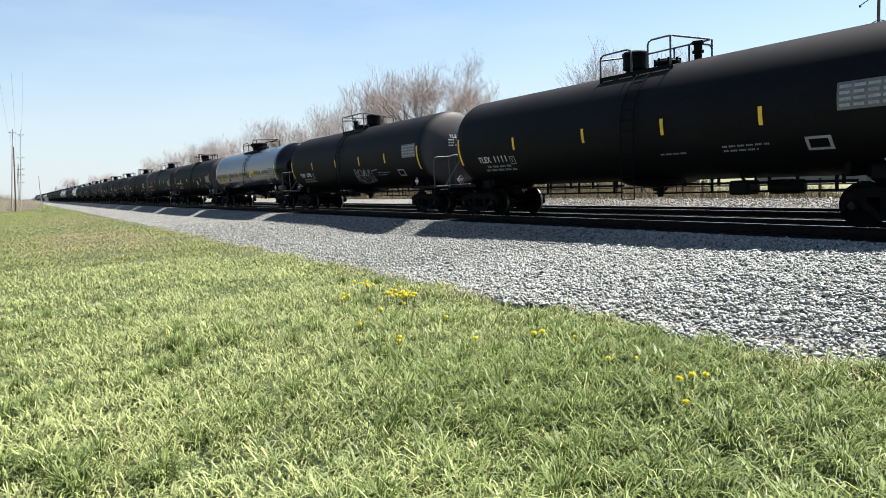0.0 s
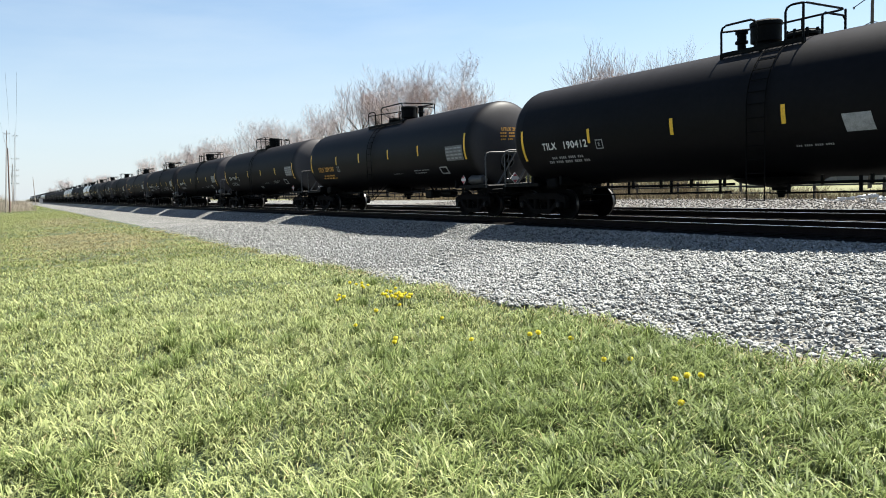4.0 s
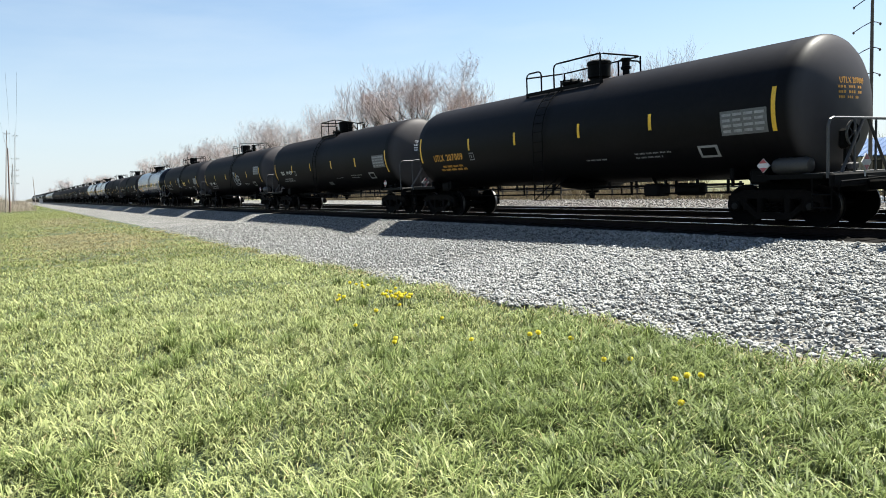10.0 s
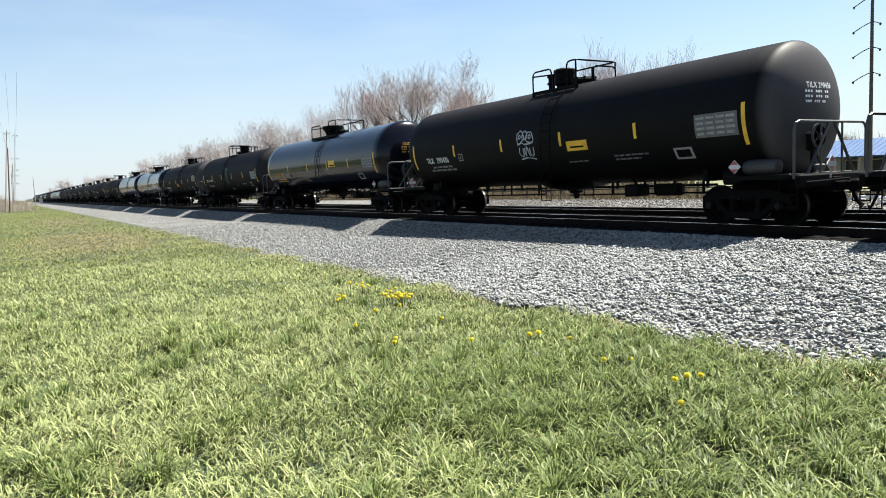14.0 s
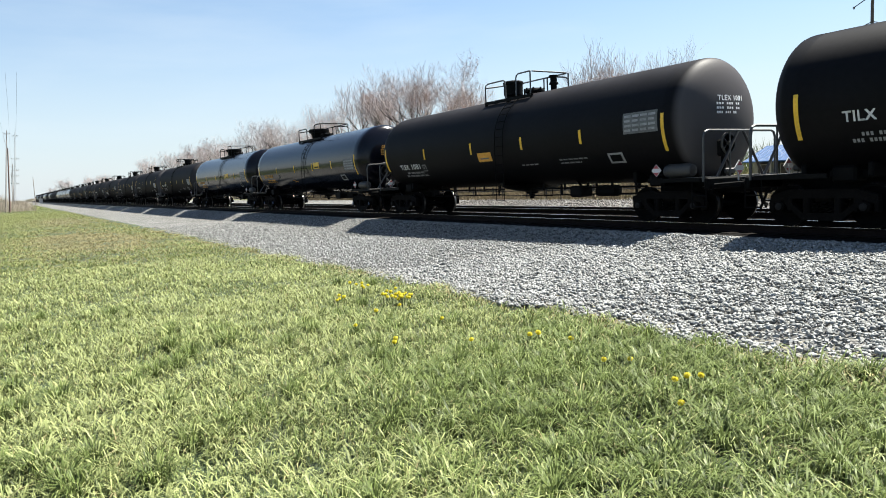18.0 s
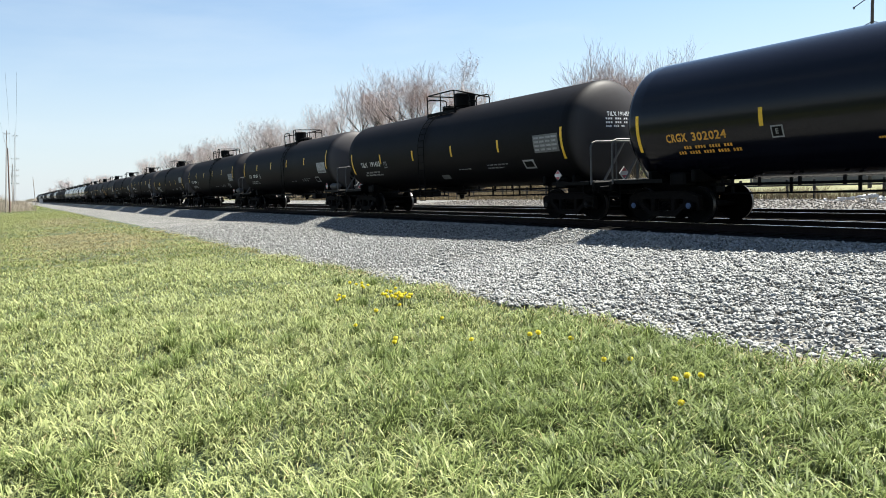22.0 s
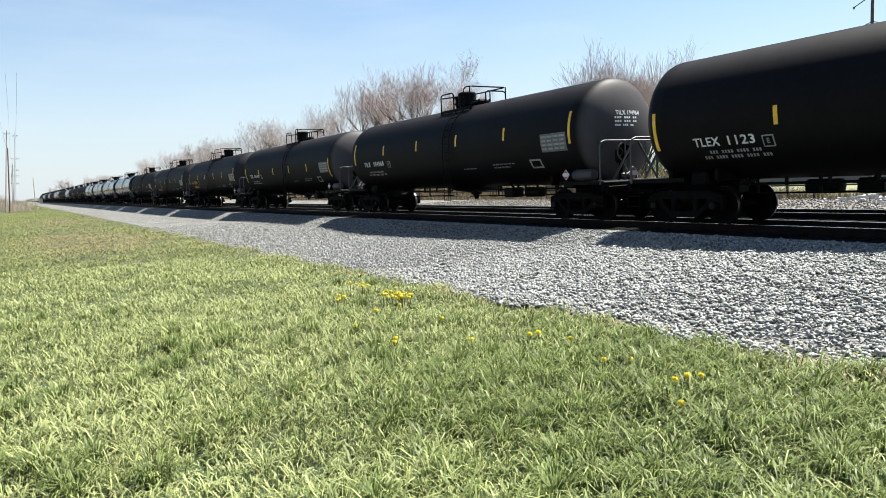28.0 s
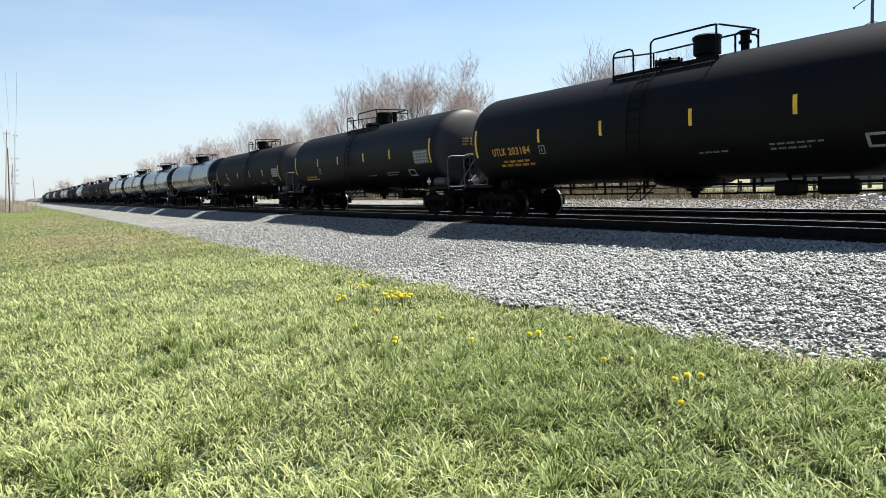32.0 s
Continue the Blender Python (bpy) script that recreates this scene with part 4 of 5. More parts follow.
for car, base, kd, words, extra in cars:
    rng = random.Random(len(words) * 31 + int(abs(base)))
    if extra == "scrawl":
        # a row of loose capitals, then a long scrawled tail
        pen = {"S": [(0.9, 0.85), (0.4, 1.0), (0.1, 0.75), (0.5, 0.5), (0.85, 0.25), (0.4, 0.0), (0.0, 0.15)], "E": [(0.9, 0.95), (0.1, 0.9), (0.1, 0.5), (0.7, 0.52), (0.1, 0.48), (0.1, 0.05), (0.95, 0.0)],
               "V": [(0.0, 1.0), (0.45, 0.0), (0.9, 1.0)], "N": [(0.1, 0.0), (0.15, 1.0), (0.8, 0.0), (0.9, 1.0)], "-": [(0.1, 0.5), (0.8, 0.52)], "U": [(0.0, 1.0), (0.1, 0.2), (0.45, 0.0), (0.8, 0.2), (0.9, 1.0)],
               "P": [(0.1, -0.1), (0.15, 1.0), (0.7, 0.95), (0.85, 0.7), (0.5, 0.45), (0.15, 0.5)], "C": [(0.95, 0.85), (0.5, 1.0), (0.1, 0.6), (0.2, 0.15), (0.6, 0.0), (1.0, 0.15)],
               "K": [(0.1, 1.0), (0.15, 0.0), (0.15, 0.45), (0.95, 1.1), (0.2, 0.5), (1.0, 0.3), (1.8, 0.1), (2.6, -0.4), (3.2, -1.0)]}
        marks = [[(0.047 * i + 0.04 * u, v + 0.05 * math.sin(i)) for u, v in pen[c]] for i, c in enumerate("SEVEN-UPSCK")]
        strokes(marks, -3.6, 1.93, 6.3, 0.34, 0.034, M_CHALK, car, "white spray-painted hand lettering", 2)
        more = [[(0.05, 0.35), (0.3, 0.42)], zigzag(rng, 0.3, 0.42, 4), zigzag(rng, 0.44, 0.62, 8, 0.3, 0.8), [(0.45, 0.35), (0.62, 0.5), (0.95, 0.55)], zigzag(rng, 0.66, 0.95, 11, 0.35, 0.95), [(0.5, 0.15), (0.9, 0.35)]]
        strokes(more, 0.55, 1.72, 4.3, 0.42, 0.03, M_PANEL, car, "faded spray-painted scrawl", 2)
    if extra == "loops":
        forms = [[(0, 0.05), (0.08, 0.95), (0.15, 0.9), (0.19, 0.1), (0.05, 0.4), (0.17, 0.45)], [(0.36, 0.95), (0.24, 0.8), (0.26, 0.6), (0.38, 0.42), (0.36, 0.12), (0.22, 0.08)],
                 [(0.41, 1.0), (0.5, 0.5), (0.62, 0.95), (0.5, 0.5), (0.48, 0.0)], [(0.65, 0.95), (0.66, 0.05), (0.78, 0.15)], [(0.88, 0.9), (0.8, 0.6), (0.84, 0.15), (0.93, 0.1), (0.97, 0.55), (0.88, 0.9)]]
        marks = [[(u + du, v + dv) for u, v in f_] for f_ in forms for du, dv in ((0, 0), (0.03, -0.07))] + [[(1.0, 0.75), (1.35, 0.85)], [(0.02, -0.08), (0.4, -0.12), (0.8, -0.02)]]
        strokes(marks, 0.8, 1.45, 1.95, 0.62, 0.03, M_DULL, car, "white looping spray-painted letters", 3)
    if extra == "throwup":
        marks = [bubble(0.2, 0.36, 0.17, 0.26, 0.12), bubble(0.21, 0.36, 0.06, 0.12, 0.1), bubble(0.5, 0.44, 0.13, 0.2, 0.3, turn=1.0), bubble(0.5, 0.46, 0.04, 0.06, 0.1), bubble(0.78, 0.5, 0.18, 0.13, 0.3, turn=2.2),
                 bubble(0.76, 0.24, 0.2, 0.14, 0.25, turn=0.6), [(0.05, 0.1), (0.25, 0.0), (0.6, 0.04), (0.98, 0.14)], [(0.34, 0.2), (0.45, 0.1), (0.6, 0.22)], [(0.6, 0.62), (0.75, 0.7), (0.97, 0.6), (0.92, 0.3)],
                 [(0.0, 0.95), (0.06, 0.7), (0.12, 0.98), (0.16, 0.72), (0.26, 0.95), (0.3, 0.75)], [(0.02, 0.68), (0.2, 0.74), (0.36, 0.68)], [(0.05, 0.85), (0.3, 0.86)]]
        strokes(marks, 1.05, 1.72, 1.5, 1.05, 0.042, M_CHALK, car, "white outlined bubble-letter graffiti")
    if extra == "tag":
        marks = [bubble(0.22, 0.74, 0.2, 0.2, 0.22), bubble(0.5, 0.8, 0.14, 0.16, 0.25, turn=1.2), bubble(0.78, 0.72, 0.2, 0.2, 0.2, turn=2.0), bubble(0.2, 0.76, 0.06, 0.06, 0.1), bubble(0.78, 0.74, 0.06, 0.06, 0.1),
                 [(0.05, 0.5), (0.3, 0.56), (0.5, 0.5), (0.95, 0.54)], [(0.15, 0.42), (0.1, 0.2), (0.3, 0.12), (0.34, 0.4)], [(0.42, 0.4), (0.44, 0.12), (0.56, 0.42), (0.66, 0.1)], [(0.72, 0.38), (0.74, 0.12), (0.9, 0.16), (0.94, 0.4)], [(0.1, 0.02), (0.5, 0.06), (0.96, 0.0)]]
        strokes(marks, -0.7, 1.9, 0.85, 0.95, 0.05, M_CHALK, car, "pale blue and white spray-painted tag")
        p = part("label_plate", patch(1.6, 2.45, 2.05, 2.33, 0.007), M_YELLOW, car, "yellow rectangular label")
        part("label_line", patch(1.75, 2.3, 2.13, 2.18, 0.011), M_STEEL, p)
    if extra == "teal":
        marks = []
        for i in range(9):
            v, lean = 0.05 + 0.1 * i, 0.15 * math.sin(i * 2.1)
            marks += [bubble(0.4 + lean, v + 0.04, 0.2, 0.05, 0.35, turn=i * 1.3), [(0.62 + lean, v), (0.75, v + 0.05), (0.6, v + 0.09), (0.8, v + 0.11)]]
        strokes(marks, -0.45, 1.75, 0.75, 1.5, 0.022, M_TEAL, car, "teal spray-painted column of tangled letters")
    if extra in ("scuff", "teal"):
        part("stencil_patch", patch(0.0, 0.55, 1.42, 1.58, 0.006, slant=0.05), M_PANEL, car, "small worn grey stencil patch")
    if extra == "plate":
        p = part("label_plate", patch(2.15, 2.95, 2.32, 2.64, 0.007), M_YELLOW, car, "yellow rectangular label")
        part("label_line", patch(2.3, 2.9, 2.36, 2.42, 0.011), M_STEEL, p)
    if extra == "leftplate":
        p = part("label_plate", patch(-0.75, 0.05, 1.95, 2.25, 0.007), M_ORANGE, car, "faded yellow label")
        part("label_line", patch(-0.6, -0.1, 2.03, 2.08, 0.011), M_PANEL, p)
    if extra == "paper":
        part("paper_sheet", patch(2.6, 3.15, 1.95, 2.3, 0.008, slant=-0.06), M_DULL, car, "pale paper sheet on the tank side")
    if extra == "poster":
        p = part("stencil_panel", patch(6.12, 7.2, 2.07, 2.6, 0.012), M_DULL, car, "pale bluish panel with dark shapes")
        part("stencil_mark", patch(6.2, 7.1, 2.12, 2.2, 0.016), M_PANEL, p)


# ---- trees ----
def bare_tree(name, seed, height, spread, label, bud=None, depth=6, stems=0):
    """A leafless tree: a tapered trunk with limbs, and a crown of many fine twigs."""
    rng = random.Random(seed)
    tree = thing(name, label, "tree")
    trunk, twigs, buds = Geo(), Geo(), Geo()

    def grow(p, d, length, r, level):
        pts, n = [p], 3 if level < 3 else 2
        for i in range(n):
            d = (d + Vector((rng.uniform(-1, 1), rng.uniform(-1, 1), rng.uniform(-0.4, 0.9))) * (0.24 + 0.03 * level)).normalized()
            p = p + d * length / n
            pts.append(p)
        (trunk if level < 4 else twigs).tube(pts, r, 6 if level < 2 else (4 if level < 3 else 3), r2=r * 0.6)
        if level >= depth:
            if bud:
                for _ in range(5):
                    c = p + Vector((rng.uniform(-1, 1), rng.uniform(-1, 1), rng.uniform(-1, 1))) * 0.25
                    s = rng.uniform(0.014, 0.032)
                    buds.add([c + Vector((s, 0, 0)), c + Vector((-s, s, 0)), c + Vector((-s, -s, 0)), c + Vector((0, 0, s * 1.6))], [(0, 1, 3), (1, 2, 3), (2, 0, 3), (0, 2, 1)])
            return
        kids = rng.choice((2, 3, 3)) if level else rng.choice((3, 4))
        for k in range(kids):
            turn = rng.uniform(0, 6.283)
            side = Vector((math.cos(turn), math.sin(turn), 0))
            nd = (d * rng.uniform(0.7, 1.1) + side * spread * rng.uniform(0.5, 1.1) + Vector((0, 0, 0.25))).normalized()
            q = pts[-1] if k < 2 else pts[-2]
            grow(q, nd, length * rng.uniform(0.62, 0.86), max(0.009 if level > 3 else 0.014, r * rng.uniform(0.5, 0.66)), level + 1)

    for k in range(stems):
        a, out = 2.4 * k, 0.04 + 0.6 * (k + 0.5) / stems
        grow(Vector((0, 0, -0.2)), Vector((math.cos(a) * out, math.sin(a) * out, 1)).normalized(), height * rng.uniform(0.3, 0.36), height * 0.01, 1)
    if not stems:
        grow(Vector((0, 0, -0.2)), Vector((rng.uniform(-0.1, 0.1), rng.uniform(-0.1, 0.1), 1)), height * 0.3, height * 0.016, 0)
    top = max(max(v[2] for v in twigs.v), max(v[2] for v in trunk.v))
    if stems:
        top = sorted(v[2] for v in twigs.v)[int(len(twigs.v) * 0.985)]
    for geo in (trunk, twigs, buds):
        geo.v = [(v[0] * height / top, v[1] * height / top, v[2] * height / top) for v in geo.v]
    part("trunk", trunk, M_BARK, tree, smooth=60)
    part("crown", twigs, M_TWIG, tree)
    if bud:
        tagged(part("blossom", buds, bud, tree, "reddish opening buds"), kind="stuff")
    return tree


protos_t = [bare_tree("bare_tree", 3, 15, 0.55, "leafless grey tree behind the tracks", depth=7), bare_tree("bare_tree", 8, 15, 0.7, "leafless spreading tree with fine grey twigs behind the tracks", depth=7),
            bare_tree("bare_tree", 15, 15, 0.7, "bare tree with reddish buds behind the tracks", M_BUD, depth=7), bare_tree("bare_tree", 22, 15, 0.5, "upright leafless tree behind the tracks", depth=7),
            bare_tree("bare_tree", 5, 13, 0.5, "lone leafless tree with a fan of many pale stems", stems=17, depth=7),
            bare_tree("budding_tree", 31, 9, 0.6, "small tree coming into pale green leaf behind the building", M_LEAF),
            bare_tree("bare_tree", 9, 15, 0.6, "distant leafless grey tree along the line"), bare_tree("bare_tree", 27, 15, 0.7, "distant bare brownish tree along the line")]
# x, y, scale, which, turn
PLANT = [(-74, 44, 1.18, 2, 0), (-66.5, 45, 0.96, 2, 130), (-83, 45, 1.2, 2, 60), (-95, 46, 1.13, 1, 200), (-106, 46, 1.12, 1, 20), (-116, 46, 1.08, 3, 77), (-126, 46, 1.05, 1, 120), (-136, 46, 1.06, 1, 150), (-148, 47, 1.02, 0, 240),
         (-156, 46, 1.02, 1, 300), (-163, 47, 1.06, 3, 310), (-170, 46, 1.08, 0, 15), (-178, 47, 1.1, 1, 35), (-186, 46, 1.08, 3, 200), (-203, 47, 1.1, 1, 60), (-111, 47, 1.1, 0, 5), (-101, 47, 1.06, 1, 280), (-90, 47, 1.12, 0, 77), (-131, 47, 1.0, 3, 10),
         (-142, 47, 1.05, 3, 190), (-79, 47, 1.14, 1, 144), (-70, 47, 1.08, 0, 303), (-194, 47, 1.1, 0, 95), (-43.4, 46, 0.88, 4, 40), (-43.0, 46.5, 0.86, 4, 135), (-60, 46, 0.7, 1, 90), (-122, 45, 0.98, 0, 222),
         (-54.5, 95, 0.66, 5, 0), (-52, 98, 0.68, 5, 120), (-57.5, 96, 0.55, 5, 210), (-49.5, 97, 0.5, 5, 300), (-212, 48, 1.1, 6, 180), (-222, 47, 1.12, 7, 111), (-232, 48, 1.12, 6, 260), (-242, 48, 1.12, 7, 222), (-252, 48, 1.14, 6, 330),
         (-262, 47, 1.14, 7, 50), (-272, 46, 1.12, 6, 150), (-281, 47, 1.1, 7, 250), (-291, 46, 0.95, 6, 20), (-335, 48, 0.95, 7, 66), (-342, 50, 0.85, 6, 166), (-418, 47, 0.9, 7, 12), (-436, 48, 0.98, 6, 112), (-455, 46, 1.04, 7, 212), (-474, 47, 1.1, 6, 45),
         (-495, 45, 1.12, 7, 145), (-520, 44, 1.15, 6, 245), (-548, 42, 1.15, 7, 80), (-570, 38, 1.15, 6, 180), (-590, 36, 1.15, 7, 280), (-612, 34, 1.15, 6, 10), (-640, 34, 1.05, 7, 190), (-680, 33, 0.95, 6, 100), (-730, 33, 0.9, 7, 300), (-790, 34, 0.8, 6, 40)]
planted = set()
for x, y, s, w, turn in PLANT:
    t = copy_thing(protos_t[w], Matrix()) if w in planted else protos_t[w]
    planted.add(w)
    t.matrix_basis = Matrix.LocRotScale((x, y, 0.05), Euler((0, 0, radians(turn))), (s, s, s))


# ---- background across the tracks ----
def hedge(name, label, seed, x0, x1, y0, y1, count, height, material, spread=0.5, thick=1.0):
    """Loose scrub: many thin upright twigs, joined."""
    rng = np.random.default_rng(seed)
    n = count
    base = np.stack([rng.uniform(x0, x1, n), rng.uniform(y0, y1, n), np.full(n, 0.05)], -1)
    lump = 0.55 + 0.45 * np.sin(base[:, 0] * 0.9 + seed) * np.sin(base[:, 0] * 0.37 + 2)
    hgt = height * (0.35 + 0.65 * rng.random(n)) * (0.5 + 0.5 * lump)
    lean = rng.normal(0, spread, (n, 2)) * hgt[:, None] * 0.5
    mid = base + np.concatenate([lean * 0.4, hgt[:, None] * 0.55], 1)
    tip = base + np.concatenate([lean, hgt[:, None]], 1)
    a = rng.uniform(0, 6.28, n)
    w = thick * (0.006 + 0.012 * rng.random(n)) * height ** 0.5
    side = np.stack([np.cos(a), np.sin(a), 0 * a], -1) * w[:, None]
    v = np.stack([base - side, base + side, mid + side * 0.8, mid - side * 0.8, tip], 1).reshape(-1, 3)
    k = np.arange(n)[:, None] * 5
    f = np.concatenate([k + [0, 1, 2], k + [0, 2, 3], k + [3, 2, 4]])
    ob = new(name, bulk(name, v, f, material))
    return tagged(ob, label, "scrub", kind="stuff")


hedge("scrub", "pale dry scrub and saplings behind the tracks", 1, -300, -55, 38, 44, 26000, 4.2, M_SCRUB, 0.95)
hedge("weeds", "straggling tan dry weeds along the fence", 2, -95, -6, 33.0, 36.5, 16000, 1.0, M_WEED, 0.9, 1.2)
hedge("dry_brush", "tangled tan brush behind the fence", 12, -95, -30, 36.5, 40, 9000, 2.6, M_WEED, 0.9, 1.3)
hedge("hedge", "pale olive hedge and brush beyond the field", 3, -160, 10, 93, 101, 26000, 3.0, M_OLIVE, 1.1, 0.5)


def fence_run():
    """A low dark two-rail fence along the far side of the bed."""
    fence = thing("fence", "low dark two-rail fence on the far side of the tracks", "fence")
    xs = [-120 + 2.35 * i for i in range(50)]
    post = Geo().box((0, 0, 0.5), (0.11, 0.11, 1.06), 0.01).mesh("post", M_FENCE)
    for i, x in enumerate(xs):
        ob = part("post", post, None, fence, at=(x + 0.55 * math.sin(i * 2.3), 33.9, 0.08))
        ob.rotation_euler = (0, radians(1.5 * math.sin(i * 1.9)), 0)
    rail = Geo().box((1.175, 0, 0), (2.35, 0.05, 0.08), 0.008).mesh("rail", M_FENCE)
    for z in (0.36, 0.72):
        for x in xs[:-1]:
            part("rail", rail, None, fence, at=(x, 33.84, 0.08 + z))
    return fence


fence_run()


def rubble_heap():
    """A low heap of pale broken pieces beside the far track."""
    heap = thing("rubble_heap", "low heap of white broken rubble beside the far track", "rubble", at=(-15.6, 31.2, 0.12))
    rng = random.Random(17)
    for k in range(46):
        x, y = rng.gauss(0, 1.0), rng.gauss(0, 0.4)
        a, b, h = rng.uniform(0.05, 0.15), rng.uniform(0.04, 0.1), rng.uniform(0.03, 0.09)
        z = 0.22 * math.exp(-x * x - 4 * y * y)
        g = Geo().add([(i * a * rng.uniform(0.5, 1), j * b * rng.uniform(0.5, 1), z + h * (1 + m * rng.uniform(0.6, 1))) for i in (-1, 1) for j in (-1, 1) for m in (-1, 1)],
                      [(0, 1, 3, 2), (4, 6, 7, 5), (0, 4, 5, 1), (2, 3, 7, 6), (0, 2, 6, 4), (1, 5, 7, 3)])
        ob = part("rubble_piece", g, M_RUBBLE, heap, at=(x, y, 0))
        ob.rotation_euler = (0, 0, rng.uniform(0, 6.28))


rubble_heap()


def low_building():
    b = thing("station_building", "low cream building with a blue metal roof and a porch", "building", at=(-36.0, 66.0, 0.0))
    L, W, H = 13.0, 6.0, 2.35
    g = Geo()
    g.box((0, -W / 2 + 0.1, 0.45), (L, 0.2, 0.9)).box((0, W / 2 - 0.1, H / 2), (L, 0.2, H)).box((-L / 2 + 0.1, 0, H / 2), (0.2, W - 0.4, H)).box((L / 2 - 0.1, 0, H / 2), (0.2, W - 0.4, H))
    part("wall", g, M_WALL, b)
    r = Geo()
    for s in (-1, 1):
        r.add([(-L / 2 - 0.5, s * (W / 2 + 1.0), H - 0.1), (L / 2 + 0.5, s * (W / 2 + 1.0), H - 0.1), (L / 2 + 0.5, 0, H + 1.45), (-L / 2 - 0.5, 0, H + 1.45), (-L / 2 - 0.5, s * (W / 2 + 1.0), H + 0.0), (L / 2 + 0.5, s * (W / 2 + 1.0), H + 0.0), (L / 2 + 0.5, 0, H + 1.55), (-L / 2 - 0.5, 0, H + 1.55)],
              [(0, 1, 2, 3), (7, 6, 5, 4), (0, 4, 5, 1), (1, 5, 6, 2), (3, 7, 4, 0), (2, 6, 7, 3)])
    roof = part("roof", r, M_ROOF, b, "blue standing-seam metal roof")
    for i in range(28):
        x = -L / 2 - 0.4 + i * (L + 0.8) / 27
        part("roof_seam", Geo().tube([(x, -(W / 2 + 1.0), H + 0.03), (x, 0, H + 1.58)], 0.025, 4), M_ROOF, roof)
    for i in range(7):
        x = -L / 2 + 0.3 + i * (L - 0.6) / 6
        part("post", Geo().box((x, -W / 2 - 0.7, H / 2), (0.16, 0.16, H)), M_WALL, b, "cream porch post")
    for i in range(6):
        x = -L / 2 + 1.4 + i * (L - 2.8) / 5
        w = part("window", Geo().box((x, -W / 2 + 0.1, 1.5), (1.2, 0.12, 1.1)), M_WALL, b)
        part("pane", Geo().box((x, -W / 2 + 0.03, 1.5), (1.0, 0.03, 0.92)), M_DARK, w, "dark glass")
    for i in range(7):
        x = -L / 2 + 0.3 + i * (L - 0.6) / 6
        part("pier", Geo().box((x, -W / 2 + 0.1, 1.6), (0.5, 0.2, 1.5)), M_WALL, b)
    return b


def pole(name, x, y, h, arms, label, lean=0.0, r=0.15, z=0.0, wood=None, tip=0.0):
    p = thing(name, label, "pole", at=(x, y, z))
    part("shaft", Geo().tube([(0, 0, -0.3), (lean * 0.5, tip * 0.5, h / 2), (lean, tip, h)], r, 10, r2=r * 0.65), wood or M_WOOD, p, smooth=50)
    for z1, length, turn in arms:
        c, s = math.cos(turn) * length / 2, math.sin(turn) * length / 2
        at, aside = lean * z1 / h, tip * z1 / h
        a = part("crossarm", Geo().tube([(at - c, aside - s, z1), (at + c, aside + s, z1)], 0.035, 6), M_WOOD, p)
        for k in (-0.9, -0.45, 0.45, 0.9):
            part("insulator", Geo().lathe([(0.0, 0.03), (0.1, 0.05), (0.16, 0.03)], "z", (at + c * k, aside + s * k, z1 + 0.05), 8), M_GREY, a)
    return p


low_building()
tall = pole("utility_pole", -23.9, 48.0, 15.5, (), "tall dark wooden utility pole with drooping arms beyond the tracks", r=0.13, wood=M_POLE)
for z1 in (7.6, 9.2, 10.8, 12.4):
    for dx, dz in ((-1.05, -0.5), (0.6, -0.25)):
        arm = part("bracket_arm", Geo().tube([(0, 0, z1), (dx * 0.5, -0.1, z1 + dz * 0.4), (dx, -0.2, z1 + dz)], 0.03, 6), M_FENCE, tall)
        part("insulator", Geo().lathe([(-0.12, 0.03), (-0.06, 0.07), (0.02, 0.07), (0.06, 0.03)], "z", (dx, -0.2, z1 + dz), 8), M_FENCE, arm)
pole("utility_pole", -131.0, -1.3, 13.1, ((12.5, 0.9, 1.5),), "pale weathered utility pole on the lawn side", r=0.085, tip=1.3)
pole("utility_pole", -128.2, -0.7, 10.1, (), "leaning reddish wooden pole beside a utility pole", r=0.13, wood=M_REDWOOD, tip=0.6)
pole("utility_pole", -172.0, 0.0, 16.4, ((15.4, 1.2, 1.5), (10.6, 1.4, 1.5), (8.2, 1.4, 1.5), (7.0, 1.4, 1.5), (5.4, 1.4, 1.5)), "tall distant utility pole with several crossarms", r=0.075, tip=1.5)
pole("utility_pole", -250.0, -0.2, 13.0, ((12.2, 1.8, 1.5),), "distant wooden utility pole beside the line", r=0.12, tip=0.8)
pole("utility_pole", -320.0, -0.6, 13.0, ((12.2, 2.0, 1.5),), "distant wooden utility pole beside the line", r=0.13, tip=0.8)
cabinet = thing("signal_cabinet", "white lineside signal cabinet far along the line", "cabinet", at=(-420.0, 12.0, -0.2))
part("body", Geo().box((0, 0, 1.3), (2.2, 1.6, 2.6), 0.05), M_PLATE, cabinet)
part("roof", Geo().box((0, 0, 2.68), (2.5, 1.9, 0.14), 0.03), M_GREY, cabinet)
part("door", Geo().box((1.12, 0, 1.2), (0.04, 0.9, 1.9), 0.01), M_PLATE, cabinet)
pole("signal_mast", -420.0, 9.5, 13.5, (), "thin dark mast beside the track far away", lean=-1.0, r=0.2)
pole("signal_mast", -150.0, 31.0, 8.5, ((8.0, 1.6, 0.2),), "thin reddish mast behind the tracks", r=0.1)
wires = Geo()
for yy in (-0.5, 0.3, 1.0):
    stops = [(-60.0, 12.0), (-131.0, 13.3), (-172.0, 16.2), (-250.0, 13.0), (-320.0, 13.0), (-400.0, 13.0)]
    for (xa, ha), (xb, hb) in zip(stops, stops[1:]):
        wires.tube([(xa + (xb - xa) * k / 6, yy, ha - 0.8 + (hb - ha) * k / 6 - 1.2 * (1 - (k / 3 - 1) ** 2)) for k in range(7)], 0.006, 4)


